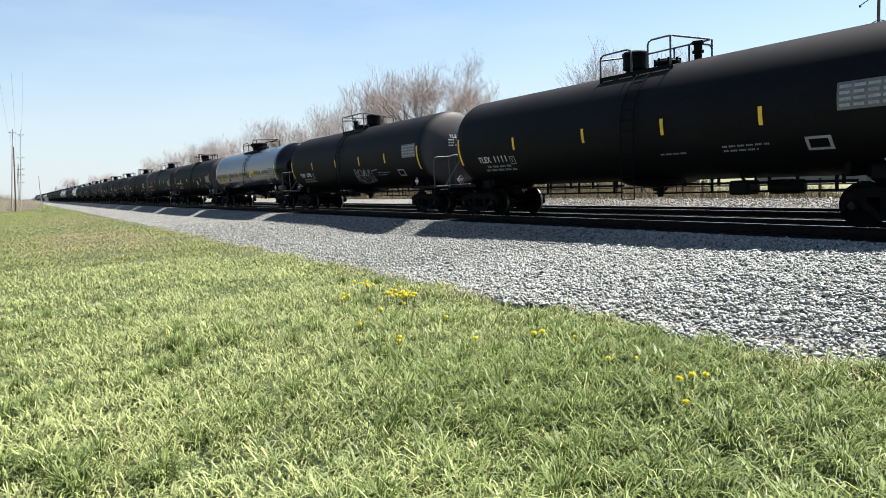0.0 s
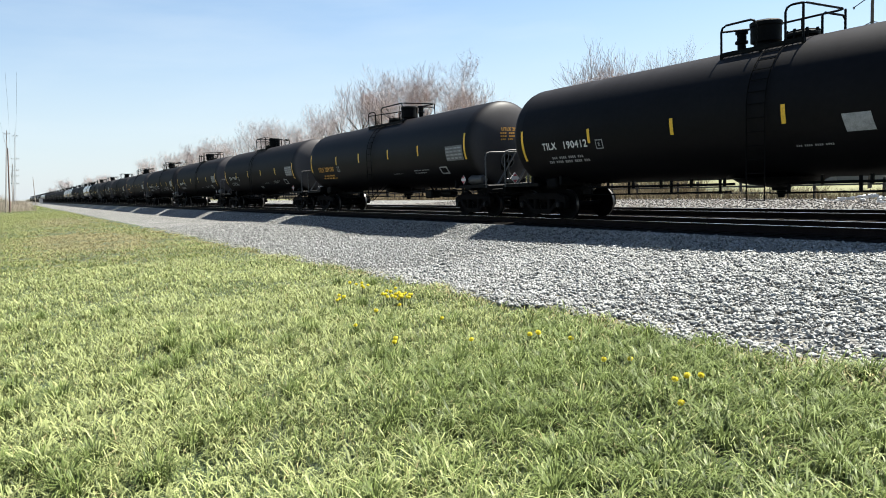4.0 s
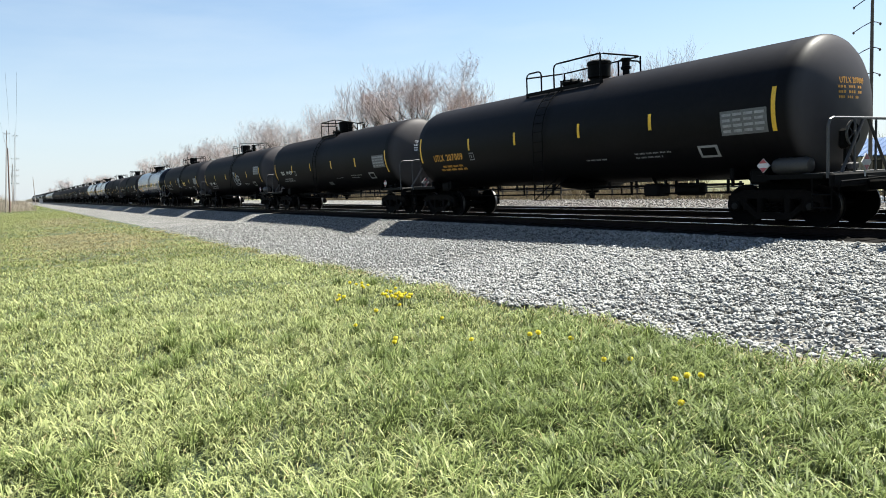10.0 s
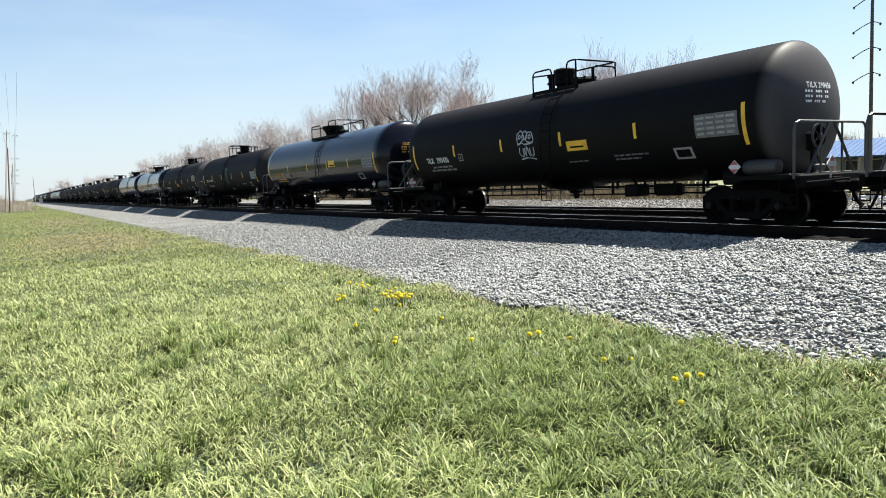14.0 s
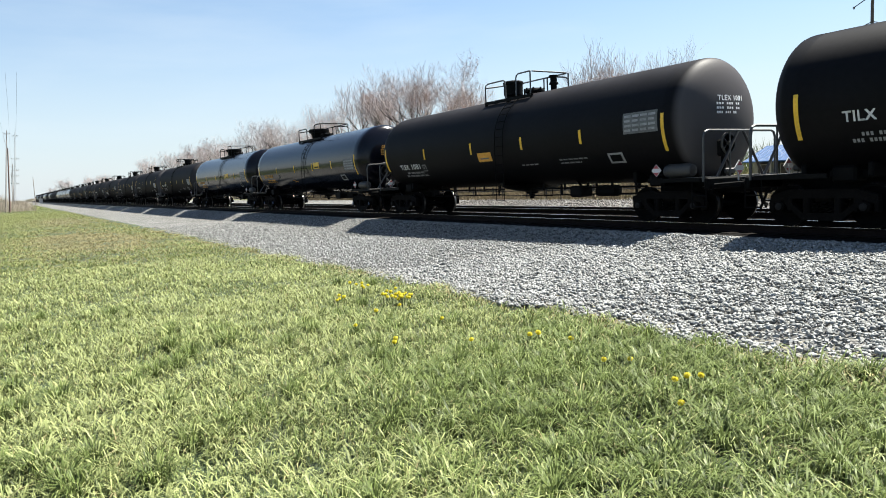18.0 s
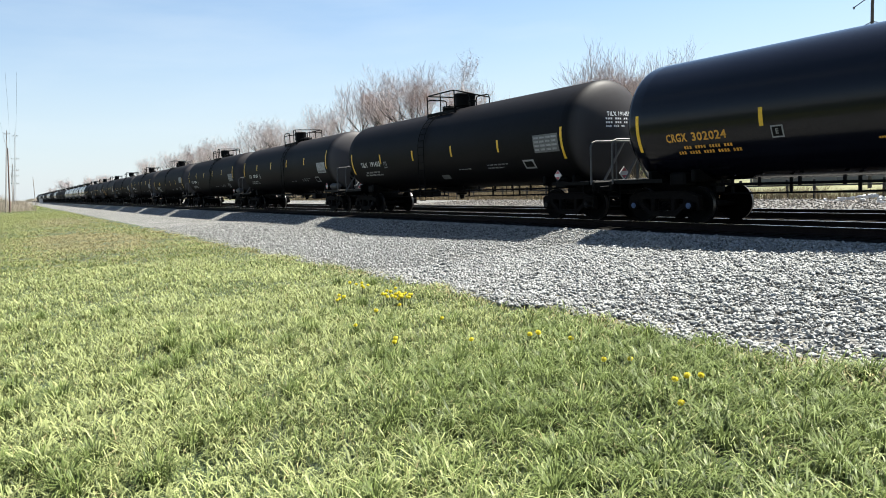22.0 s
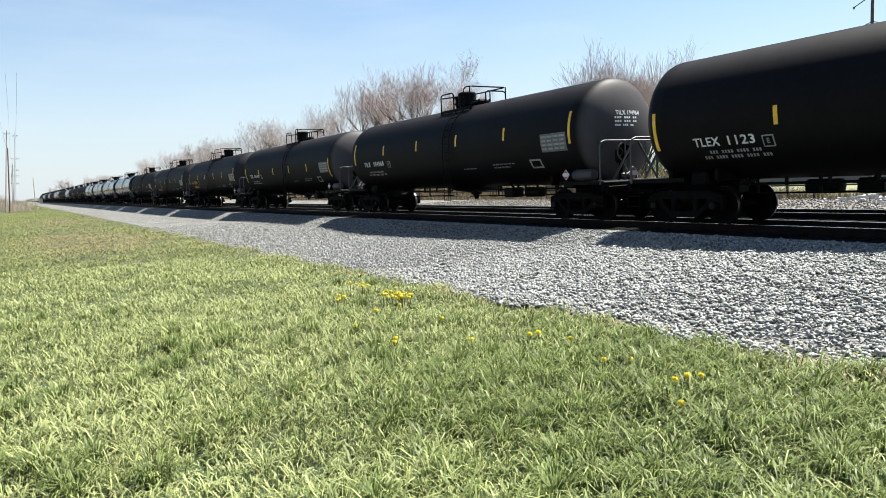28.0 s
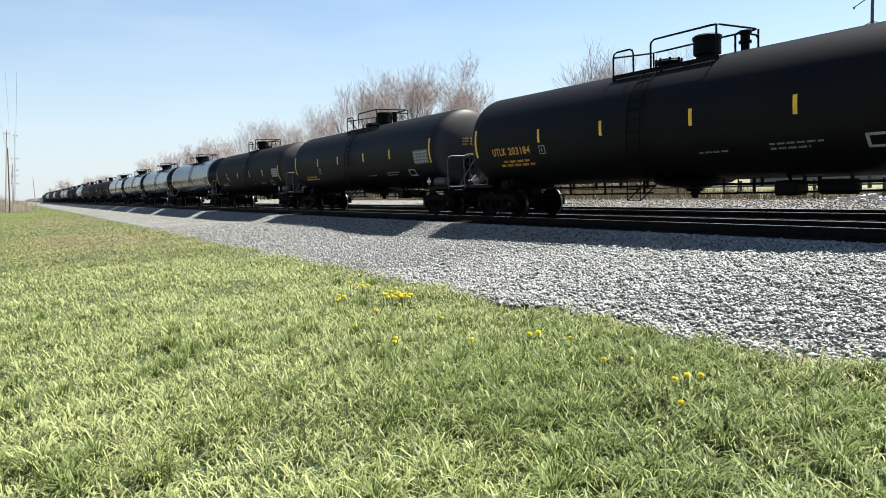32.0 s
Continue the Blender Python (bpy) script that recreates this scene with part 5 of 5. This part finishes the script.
tagged(part("overhead_wires", wires, M_WIRE), "thin overhead wires between the utility poles", "wire", kind="stuff")


# far woods
hedge("distant_woods", "brownish leafless woods far along the line", 5, -950, -410, 40, 60, 15000, 10.0, M_SCRUB, 0.95, 2.0)
hedge("distant_woods", "hazy leafless treeline on the horizon", 6, -2400, -850, 30, 200, 9000, 8.0, M_SCRUB, 0.9, 8.0)
hedge("distant_woods", "low greenish trees beyond the field", 7, -420, 60, 170, 200, 9000, 12.0, M_LEAF, 0.5, 3.0)
hedge("roadside_brush", "pale dry brush along the lawn side of the line", 9, -420, -130, -9, 3.0, 30000, 2.5, M_SCRUB, 1.5, 0.55)
hedge("roadside_brush", "bare brown saplings behind the poles", 10, -700, -200, -40, -4, 14000, 6.5, M_SCRUB, 1.1, 0.8)


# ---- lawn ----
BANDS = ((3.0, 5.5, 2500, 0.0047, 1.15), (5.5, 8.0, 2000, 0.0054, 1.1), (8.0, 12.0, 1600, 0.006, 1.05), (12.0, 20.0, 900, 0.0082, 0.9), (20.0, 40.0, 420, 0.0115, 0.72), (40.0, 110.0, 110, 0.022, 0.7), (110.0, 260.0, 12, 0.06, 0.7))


def dry_spot(x, y):
    """How withered the lawn is, from 0 to 1."""
    return np.clip(1.3 * np.exp(-((x + 33) / 9.0) ** 2 - ((y - 2.6) / 2.6) ** 2) + 0.9 * np.exp(-((x + 62) / 12.0) ** 2 - ((y - 3) / 2.5) ** 2) + 0.5 * np.exp(-((y - 5.9) / 0.35) ** 2), 0, 0.85)


def lush_spot(x, y):
    """How dark and rank the grass is, from 0 to 1."""
    patch_ = 0.25 * np.clip(np.sin(x * 1.1 + 1.7 * np.sin(y * 0.9)) * np.sin(y * 1.4 + x * 0.5), 0, 1)
    return np.clip(0.95 * np.exp(-((x + 3.6) ** 2 / 7.0 + (y - 4.4) ** 2 / 5.0)) + 0.55 * np.exp(-((y - 5.8) / 0.5) ** 2) * step(x, -22, -8) + patch_, 0, 0.8)


def blades(seed, sort, bands=BANDS):
    """Grass: narrow bent blades in loose tufts, sparser and broader with distance from the standpoint."""
    rng = np.random.default_rng(seed)
    parts = []
    for r0, r1, dens, wid, hi in bands:
        th0, th1 = radians(110), radians(186)
        n = int(dens * (th1 - th0) / 2 * (r1 * r1 - r0 * r0))
        r = np.sqrt(rng.uniform(r0 * r0, r1 * r1, n))
        th = rng.uniform(th0, th1, n)
        x, y = r * np.cos(th), r * np.sin(th)
        edge = 6.0 + 0.16 * np.sin(x * 1.7) + 0.10 * np.sin(x * 4.3 + 1) + 0.06 * np.sin(x * 11.0) + 0.12 * np.exp(-((x + 17) / 7.0) ** 2)
        keep = (y < edge) & (y > -3.2)
        keep &= rng.random(n) < np.clip((edge - y) / 0.2, 0.35, 1.0)
        clump = np.sin(x * 13.0 + 3 * np.sin(y * 5.1)) * np.sin(y * 15.0 + 3 * np.sin(x * 4.7)) + 0.7 * np.sin(x * 31.0 + 2 * np.sin(y * 11)) * np.sin(y * 34.0 + 2 * np.sin(x * 13))
        keep &= rng.random(n) < np.clip(0.7 + 0.5 * clump, 0.3, 1.0)
        far = step(-x, 8, 60)
        withered = rng.random(n) < dry_spot(x, y) + 0.07 + 0.12 * far + 0.1 * far * np.sin(x * 0.45) * np.sin(y * 1.3)
        rank = ~withered & (rng.random(n) < lush_spot(x, y))
        keep &= {"dry": withered, "lush": rank, "green": ~withered & ~rank}[sort]
        x, y = x[keep], y[keep]
        parts.append(np.stack([x, y, np.full(len(x), wid), np.full(len(x), hi)], -1))
    if sort == "green" and bands[0][0] < 5:
        # the lawn goes on round and behind the standpoint, more coarsely
        n = 42000
        x, y = rng.uniform(-9, 11, n), rng.uniform(-8, 6.0, n)
        th = np.degrees(np.arctan2(y, x)) % 360
        keep = ~((th > 110) & (th < 186) & (np.hypot(x, y) > 3.0) & (y > -3.2))
        x, y = x[keep], y[keep]
        parts.append(np.stack([x, y, np.full(len(x), 0.011), np.full(len(x), 0.95)], -1))
    p = np.concatenate(parts)
    x, y, wid, hi = p.T
    n = len(x)
    tuft = np.sin(x * 5.1 + 2 * np.sin(y * 3.3)) * np.sin(y * 6.3 + 2 * np.sin(x * 2.9)) + 0.6 * np.sin(x * 1.3 + y * 0.8) * np.sin(y * 1.9 - x * 0.6)
    fine = np.sin(x * 13.0 + 3 * np.sin(y * 5.1)) * np.sin(y * 15.0 + 3 * np.sin(x * 4.7))
    h = hi * (0.07 + 0.05 * rng.random(n) + 0.045 * np.clip(tuft, -0.9, 1.4) + 0.028 * np.clip(fine, -1, 1)) * (0.7 + 0.8 * rng.random(n) ** 3)
    h *= 1 + 0.4 * np.exp(-((x + 3.5) ** 2 + (y - 3.8) ** 2) / 12.0)
    if sort == "dry":
        h *= 0.75
    if sort == "lush":
        h *= 1.15
    flow = 2.2 * np.sin(x * 1.9 + 1.3 * np.sin(y * 2.3)) + 1.7 * np.sin(y * 2.7 + x)
    a = 0.5 * flow + rng.normal(0, 2.2, n)
    lean = (0.35 + 1.15 * rng.random(n)) * h
    d = np.stack([np.cos(a), np.sin(a)], -1)
    s = np.stack([-np.sin(a), np.cos(a)], -1) * (wid * (0.55 + 0.8 * rng.random(n)))[:, None]
    z0 = lawn_height(x, y) - 0.005
    b = np.stack([x, y], -1)
    low, mid, tip = b + d * (lean * 0.12)[:, None], b + d * (lean * 0.5)[:, None], b + d * lean[:, None]
    droop = 0.35 + 0.55 * rng.random(n)

    def at(q, z):
        return np.concatenate([q, z[:, None]], 1)

    top = np.maximum(0.72, droop * 0.95) * h
    v = np.stack([at(b - s * 0.7, z0), at(b + s * 0.7, z0), at(low + s, z0 + h * 0.42), at(low - s, z0 + h * 0.42), at(mid + s * 0.85, z0 + top), at(mid - s * 0.85, z0 + top), at(tip, z0 + h * droop)], 1).reshape(-1, 3)
    k = np.arange(n)[:, None] * 7
    f = np.concatenate([k + [0, 1, 2], k + [0, 2, 3], k + [3, 2, 4], k + [3, 4, 5], k + [5, 4, 6]])
    return v, f


gv, gf = blades(11, "green", BANDS[:4])
grass = tagged(new("grass", bulk("grass", gv, gf, M_GRASS)), "thick uneven spring grass with pale and dark blades", "grass", kind="stuff")
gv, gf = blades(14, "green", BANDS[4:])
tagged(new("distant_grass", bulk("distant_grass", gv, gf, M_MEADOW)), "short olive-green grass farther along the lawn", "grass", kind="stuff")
gv, gf = blades(13, "lush")
tagged(new("lush_grass", bulk("lush_grass", gv, gf, M_TUFT)), "rank dark green grass in patches of the lawn", "grass", kind="stuff")
gv, gf = blades(12, "dry")
tagged(new("dry_grass", bulk("dry_grass", gv, gf, M_STRAW)), "thin withered patches of tan grass in the lawn", "grass", kind="stuff")


def tufts(seed):
    """Dark clumps of longer grass that spread from their roots."""
    rng = np.random.default_rng(seed)
    cx, cy = rng.uniform(-12, -1.2, 420), rng.uniform(-0.8, 5.9, 420)
    w = np.exp(-((cx + 3.2) ** 2 + (cy - 4.2) ** 2) / 9.0) + 0.16
    keep = rng.random(420) < w
    cx, cy = np.concatenate([cx[keep], [-5.3, -7.6, -4.0, -4.9, -5.2, -3.0]]), np.concatenate([cy[keep], [3.3, 3.4, 5.3, 0.1, 0.3, 4.6]])
    m = 130
    n = len(cx) * m
    x0, y0 = np.repeat(cx, m), np.repeat(cy, m)
    a, r = rng.uniform(0, 6.283, n), 0.09 * np.sqrt(rng.random(n))
    x, y = x0 + r * np.cos(a), y0 + r * np.sin(a)
    L = rng.uniform(0.12, 0.26, n)
    out = rng.uniform(0.25, 1.0, n)
    d = np.stack([np.cos(a), np.sin(a)], -1)
    s = np.stack([-np.sin(a), np.cos(a)], -1) * rng.uniform(0.0025, 0.005, n)[:, None]
    b = np.stack([x, y], -1)
    z = lawn_height(x, y) - 0.005

    def at(q, h):
        return np.concatenate([q, (z + h)[:, None]], 1)

    p1, p2, p3 = b + d * (L * out * 0.25)[:, None], b + d * (L * out * 0.65)[:, None], b + d * (L * out)[:, None]
    v = np.stack([at(b - s, 0 * L), at(b + s, 0 * L), at(p1 + s, L * 0.5), at(p1 - s, L * 0.5), at(p2 + s * 0.8, L * (0.85 - 0.25 * out)), at(p2 - s * 0.8, L * (0.85 - 0.25 * out)), at(p3, L * (0.95 - 0.65 * out))], 1).reshape(-1, 3)
    k = np.arange(n)[:, None] * 7
    return v, np.concatenate([k + [0, 1, 2], k + [0, 2, 3], k + [3, 2, 4], k + [3, 4, 5], k + [5, 4, 6]])


gv, gf = tufts(31)
tagged(new("grass_tufts", bulk("grass_tufts", gv, gf, M_TUFT)), "dark green tufts of longer grass in the lawn", "grass", kind="stuff")


def straw_mat(seed, n, x0, x1, y0, y1):
    rng = np.random.default_rng(seed)
    x, y = rng.uniform(x0, x1, n), rng.normal((y0 + y1) / 2, (y1 - y0) / 3, n)
    a = rng.uniform(0, 6.28, n)
    L = rng.uniform(0.04, 0.16, n)
    z = np.maximum(lawn_height(x, y), np.where(y > 6.1, bed_height(x, y), -1)) + 0.015 + 0.03 * rng.random(n)
    d = np.stack([np.cos(a) * L, np.sin(a) * L, rng.uniform(-0.01, 0.04, n)], -1)
    s = np.stack([-np.sin(a), np.cos(a), 0 * a], -1) * 0.004
    c = np.stack([x, y, z], -1)
    v = np.stack([c - s, c + s, c + d], 1).reshape(-1, 3)
    return v, np.arange(n * 3).reshape(-1, 3)


sv, sf = straw_mat(4, 5000, -40, -1, 5.75, 6.35)
sv2, sf2 = straw_mat(5, 3500, -3.6, -0.4, 5.55, 6.25)
sv, sf = np.concatenate([sv, sv2]), np.concatenate([sf, sf2 + len(sv)])
tagged(new("dead_grass", bulk("dead_grass", sv, sf, M_STRAW)), "dry straw and dead grass along the edge of the ballast", "dead grass", kind="stuff")


# ---- dandelions ----
def dandelion():
    d = thing("dandelion", "yellow dandelion flower low in the grass", "flower", "dandelions in the lawn")
    g = Geo()
    for ring, (rad, z, n) in enumerate(((0.027, 0.0, 16), (0.023, 0.008, 14), (0.016, 0.014, 12), (0.009, 0.018, 8))):
        for k in range(n):
            a = 2 * math.pi * (k + 0.5 * ring) / n
            c, s = math.cos(a), math.sin(a)
            g.add([(0.003 * c - 0.003 * s, 0.003 * s + 0.003 * c, z), (0.003 * c + 0.003 * s, 0.003 * s - 0.003 * c, z), (rad * c, rad * s, z + 0.006)], [(0, 1, 2)])
    g.lathe([(-0.008, 0.008), (0.0, 0.02), (0.008, 0.021), (0.015, 0.014), (0.02, 0.003)], "z", (0, 0, 0), 10)
    f = part("flower_head", g, M_PETAL, d, at=(0, 0, 0.15))
    f.rotation_euler = (0.45, 0.35, 0)
    part("stem", Geo().tube([(0, 0, 0), (0.004, 0.003, 0.09), (0, 0, 0.142)], 0.003, 5), M_LEAF, d)
    return d


first = dandelion()
rng = random.Random(6)
spots = [(-10.1, 5.41), (-10.25, 5.35), (-10.0, 5.3), (-10.45, 5.5), (-10.3, 5.55), (-10.0, 5.5), (-9.9, 5.2), (-10.77, 5.61), (-10.6, 5.35), (-10.2, 5.15), (-10.35, 5.2), (-9.8, 5.35), (-10.63, 4.47), (-10.55, 4.4), (-10.75, 4.52), (-10.5, 4.5),
         (-6.12, 5.01), (-6.2, 4.95), (-3.93, 5.06), (-3.96, 4.92), (-4.0, 4.8), (-3.58, 4.37), (-7.13, 3.68), (-7.05, 3.62), (-7.2, 3.72), (-8.26, 3.68), (-4.7, 5.0), (-5.7, 5.13), (-4.86, 4.8), (-8.9, 4.3), (-9.3, 4.9), (-7.9, 4.8), (-6.6, 4.4)] + [(-10.1 + rng.uniform(-0.35, 0.35), 5.28 + rng.uniform(-0.2, 0.2)) for _ in range(16)] + [(-11.6 + rng.uniform(-0.25, 0.25), 5.25 + rng.uniform(-0.15, 0.15)) for _ in range(7)]
for k, (x, y) in enumerate(spots):
    x, y = x * 0.906, y * 0.906
    s = rng.uniform(1.1, 1.45)
    m = Matrix.LocRotScale((x, y, float(lawn_height(x, y)) - 0.01), Euler((0, 0, rng.uniform(-0.7, 0.7))), None)
    ob = first if k == 0 else copy_thing(first, m)
    ob.matrix_basis = m @ Matrix.Diagonal((s, s, s, 1))
scrap = Geo()
scrap.add([(-0.06, -0.03, 0.0), (0.05, -0.045, 0.02), (0.07, 0.03, 0.05), (-0.04, 0.045, 0.03), (0.0, 0.0, 0.06)], [(0, 1, 4), (1, 2, 4), (2, 3, 4), (3, 0, 4), (0, 3, 2, 1)])
ob = part("paper_scrap", scrap, M_PLATE)
ob.location = (-9.55, 5.23, float(lawn_height(-9.55, 5.23)) + 0.06)
tagged(ob, "crumpled white scrap of paper in the grass", "litter")


# ---- ballast stones ----
def stone_shape(rng):
    """A sharp-edged broken stone: a cube with its corners pushed about."""
    sx, sy, sz = rng.uniform(0.75, 1.2), rng.uniform(0.6, 0.95), rng.uniform(0.45, 0.75)
    vs = [(i * sx * rng.uniform(0.4, 1.0), j * sy * rng.uniform(0.4, 1.0), k * sz * rng.uniform(0.5, 1.0)) for i in (-1, 1) for j in (-1, 1) for k in (-1, 1)]
    quads = [(0, 1, 3, 2), (4, 6, 7, 5), (0, 4, 5, 1), (2, 3, 7, 6), (0, 2, 6, 4), (1, 5, 7, 3)]
    fs = [t for a, b, c, d in quads for t in ((a, b, c), (a, c, d))]
    return np.array(vs), np.array(fs)


srng = random.Random(3)
SHAPES = [stone_shape(srng) for _ in range(16)]


def scatter(seed, n, x0, x1, y0, y1, s0, s1, skip=None):
    rng = np.random.default_rng(seed)
    x, y = rng.uniform(x0, x1, n), rng.uniform(y0, y1, n)
    keep = y > 6.0 + 0.16 * np.sin(x * 1.7) + 0.10 * np.sin(x * 4.3 + 1) + rng.normal(0, 0.07, n)
    if x0 < -30 and x1 < -20:
        keep &= rng.random(n) < (x - x0) / (x1 - x0)
    if skip:
        keep &= ~skip(x, y)
    x, y = x[keep], y[keep]
    size = rng.uniform(s0, s1, len(x)) * (0.7 + 0.6 * rng.random(len(x)) ** 2)
    heap = np.sin(x * 9.0 + 2 * np.sin(y * 4.0)) * np.sin(y * 10.0 + 2 * np.sin(x * 3.7))
    z = bed_height(x, y) + size * 0.3 + 0.04 * rng.random(len(x)) + 0.026 * heap
    a, kind = rng.uniform(0, 6.28, len(x)), rng.integers(0, len(SHAPES), len(x))
    tilt = rng.uniform(-0.8, 0.8, len(x))
    return x, y, z, size, a, tilt, kind


def pile(name, label, sets, material):
    vs, fs, off = [], [], 0
    for x, y, z, size, a, tilt, kind in sets:
        for k, (sv_, sf_) in enumerate(SHAPES):
            i = np.where(kind == k)[0]
            ca, sa, ct, st = np.cos(a[i]), np.sin(a[i]), np.cos(tilt[i]), np.sin(tilt[i])
            px, py, pz = sv_[None, :, 0], sv_[None, :, 1], sv_[None, :, 2]
            qx, qz = px * ct[:, None] + pz * st[:, None], -px * st[:, None] + pz * ct[:, None]
            wx, wy = qx * ca[:, None] - py * sa[:, None], qx * sa[:, None] + py * ca[:, None]
            v = np.stack([wx * size[i, None] + x[i, None], wy * size[i, None] + y[i, None], qz * size[i, None] + z[i, None]], -1)
            m = len(i)
            vs.append(v.reshape(-1, 3))
            fs.append((sf_[None] + (np.arange(m) * len(sv_))[:, None, None] + off).reshape(-1, 3))
            off += m * len(sv_)
    ob = new(name, bulk(name, np.concatenate(vs), np.concatenate(fs), material))
    return tagged(ob, label, "gravel", kind="stuff")


def close_by(x, y):
    return (x > -4.4) & (x < -3.4) & (y > 6.2) & (y < 7.0)


pile("ballast_stones", "loose sharp-edged grey limestone ballast", [scatter(21, 72000, -13, -1, 5.9, 13.3, 0.018, 0.033, close_by), scatter(26, 30000, -24, -13, 5.9, 13.3, 0.016, 0.03), scatter(22, 16000, -44, -24, 6.0, 13.3, 0.018, 0.034),
                                                                            scatter(27, 4000, -1, 7, 5.9, 13.3, 0.03, 0.05)], M_STONE)
pile("old_ballast_stones", "dirty weathered ballast beyond the far track", [scatter(24, 11000, -48, -2, 23.5, 33.6, 0.03, 0.055)], M_OLDSTONE)
tagged(bed, "", "ballast")
meshes = []
for sv_, sf_ in SHAPES:
    me = bpy.data.meshes.new("stone")
    me.from_pydata(sv_.tolist(), [], sf_.tolist())
    me.materials.append(M_STONE1)
    meshes.append(me)
sx, sy, sz, ss, sa, st, sk = scatter(25, 600, -4.4, -3.4, 6.2, 7.0, 0.018, 0.033)
for i in range(min(300, len(sx))):
    ob = part("stone", meshes[sk[i]], None, bed)
    ob.matrix_basis = Matrix.LocRotScale((sx[i], sy[i], sz[i]), Euler((0, float(st[i]), float(sa[i]))), (ss[i],) * 3)

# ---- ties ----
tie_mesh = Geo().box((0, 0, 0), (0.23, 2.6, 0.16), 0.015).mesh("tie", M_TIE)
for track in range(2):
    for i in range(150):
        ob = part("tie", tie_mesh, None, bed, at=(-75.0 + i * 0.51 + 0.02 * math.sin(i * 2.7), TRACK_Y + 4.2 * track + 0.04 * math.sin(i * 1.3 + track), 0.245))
        ob.rotation_euler = (0, 0, 0.012 * math.sin(i * 3.1))


# ---- movement ----
def motions():
    stamps = [float(t) for t in range(33)]
    for car, base, kd, words, extra in cars:
        walk(car, [(t, pose(base + run(t), TRACK_Y, RAIL)) for t in stamps])
    # all wheels turn alike: one set of keys, carried by every wheelset
    wheels = [o for car, *_ in cars for o in car.children_recursive if o.name.startswith("wheelset")]
    start = run(0)
    rows = [(k / FPS, Matrix.Rotation((run(k / FPS) - start) / 0.457, 4, "Y")) for k in range(0, 32 * FPS + 1)]
    walk(wheels[0], rows)
    action, slot = wheels[0].animation_data.action, wheels[0].animation_data.action_slot
    for w in wheels[1:]:
        w.rotation_mode = "QUATERNION"
        w.animation_data_create()
        w.animation_data.action, w.animation_data.action_slot = action, slot


motions()
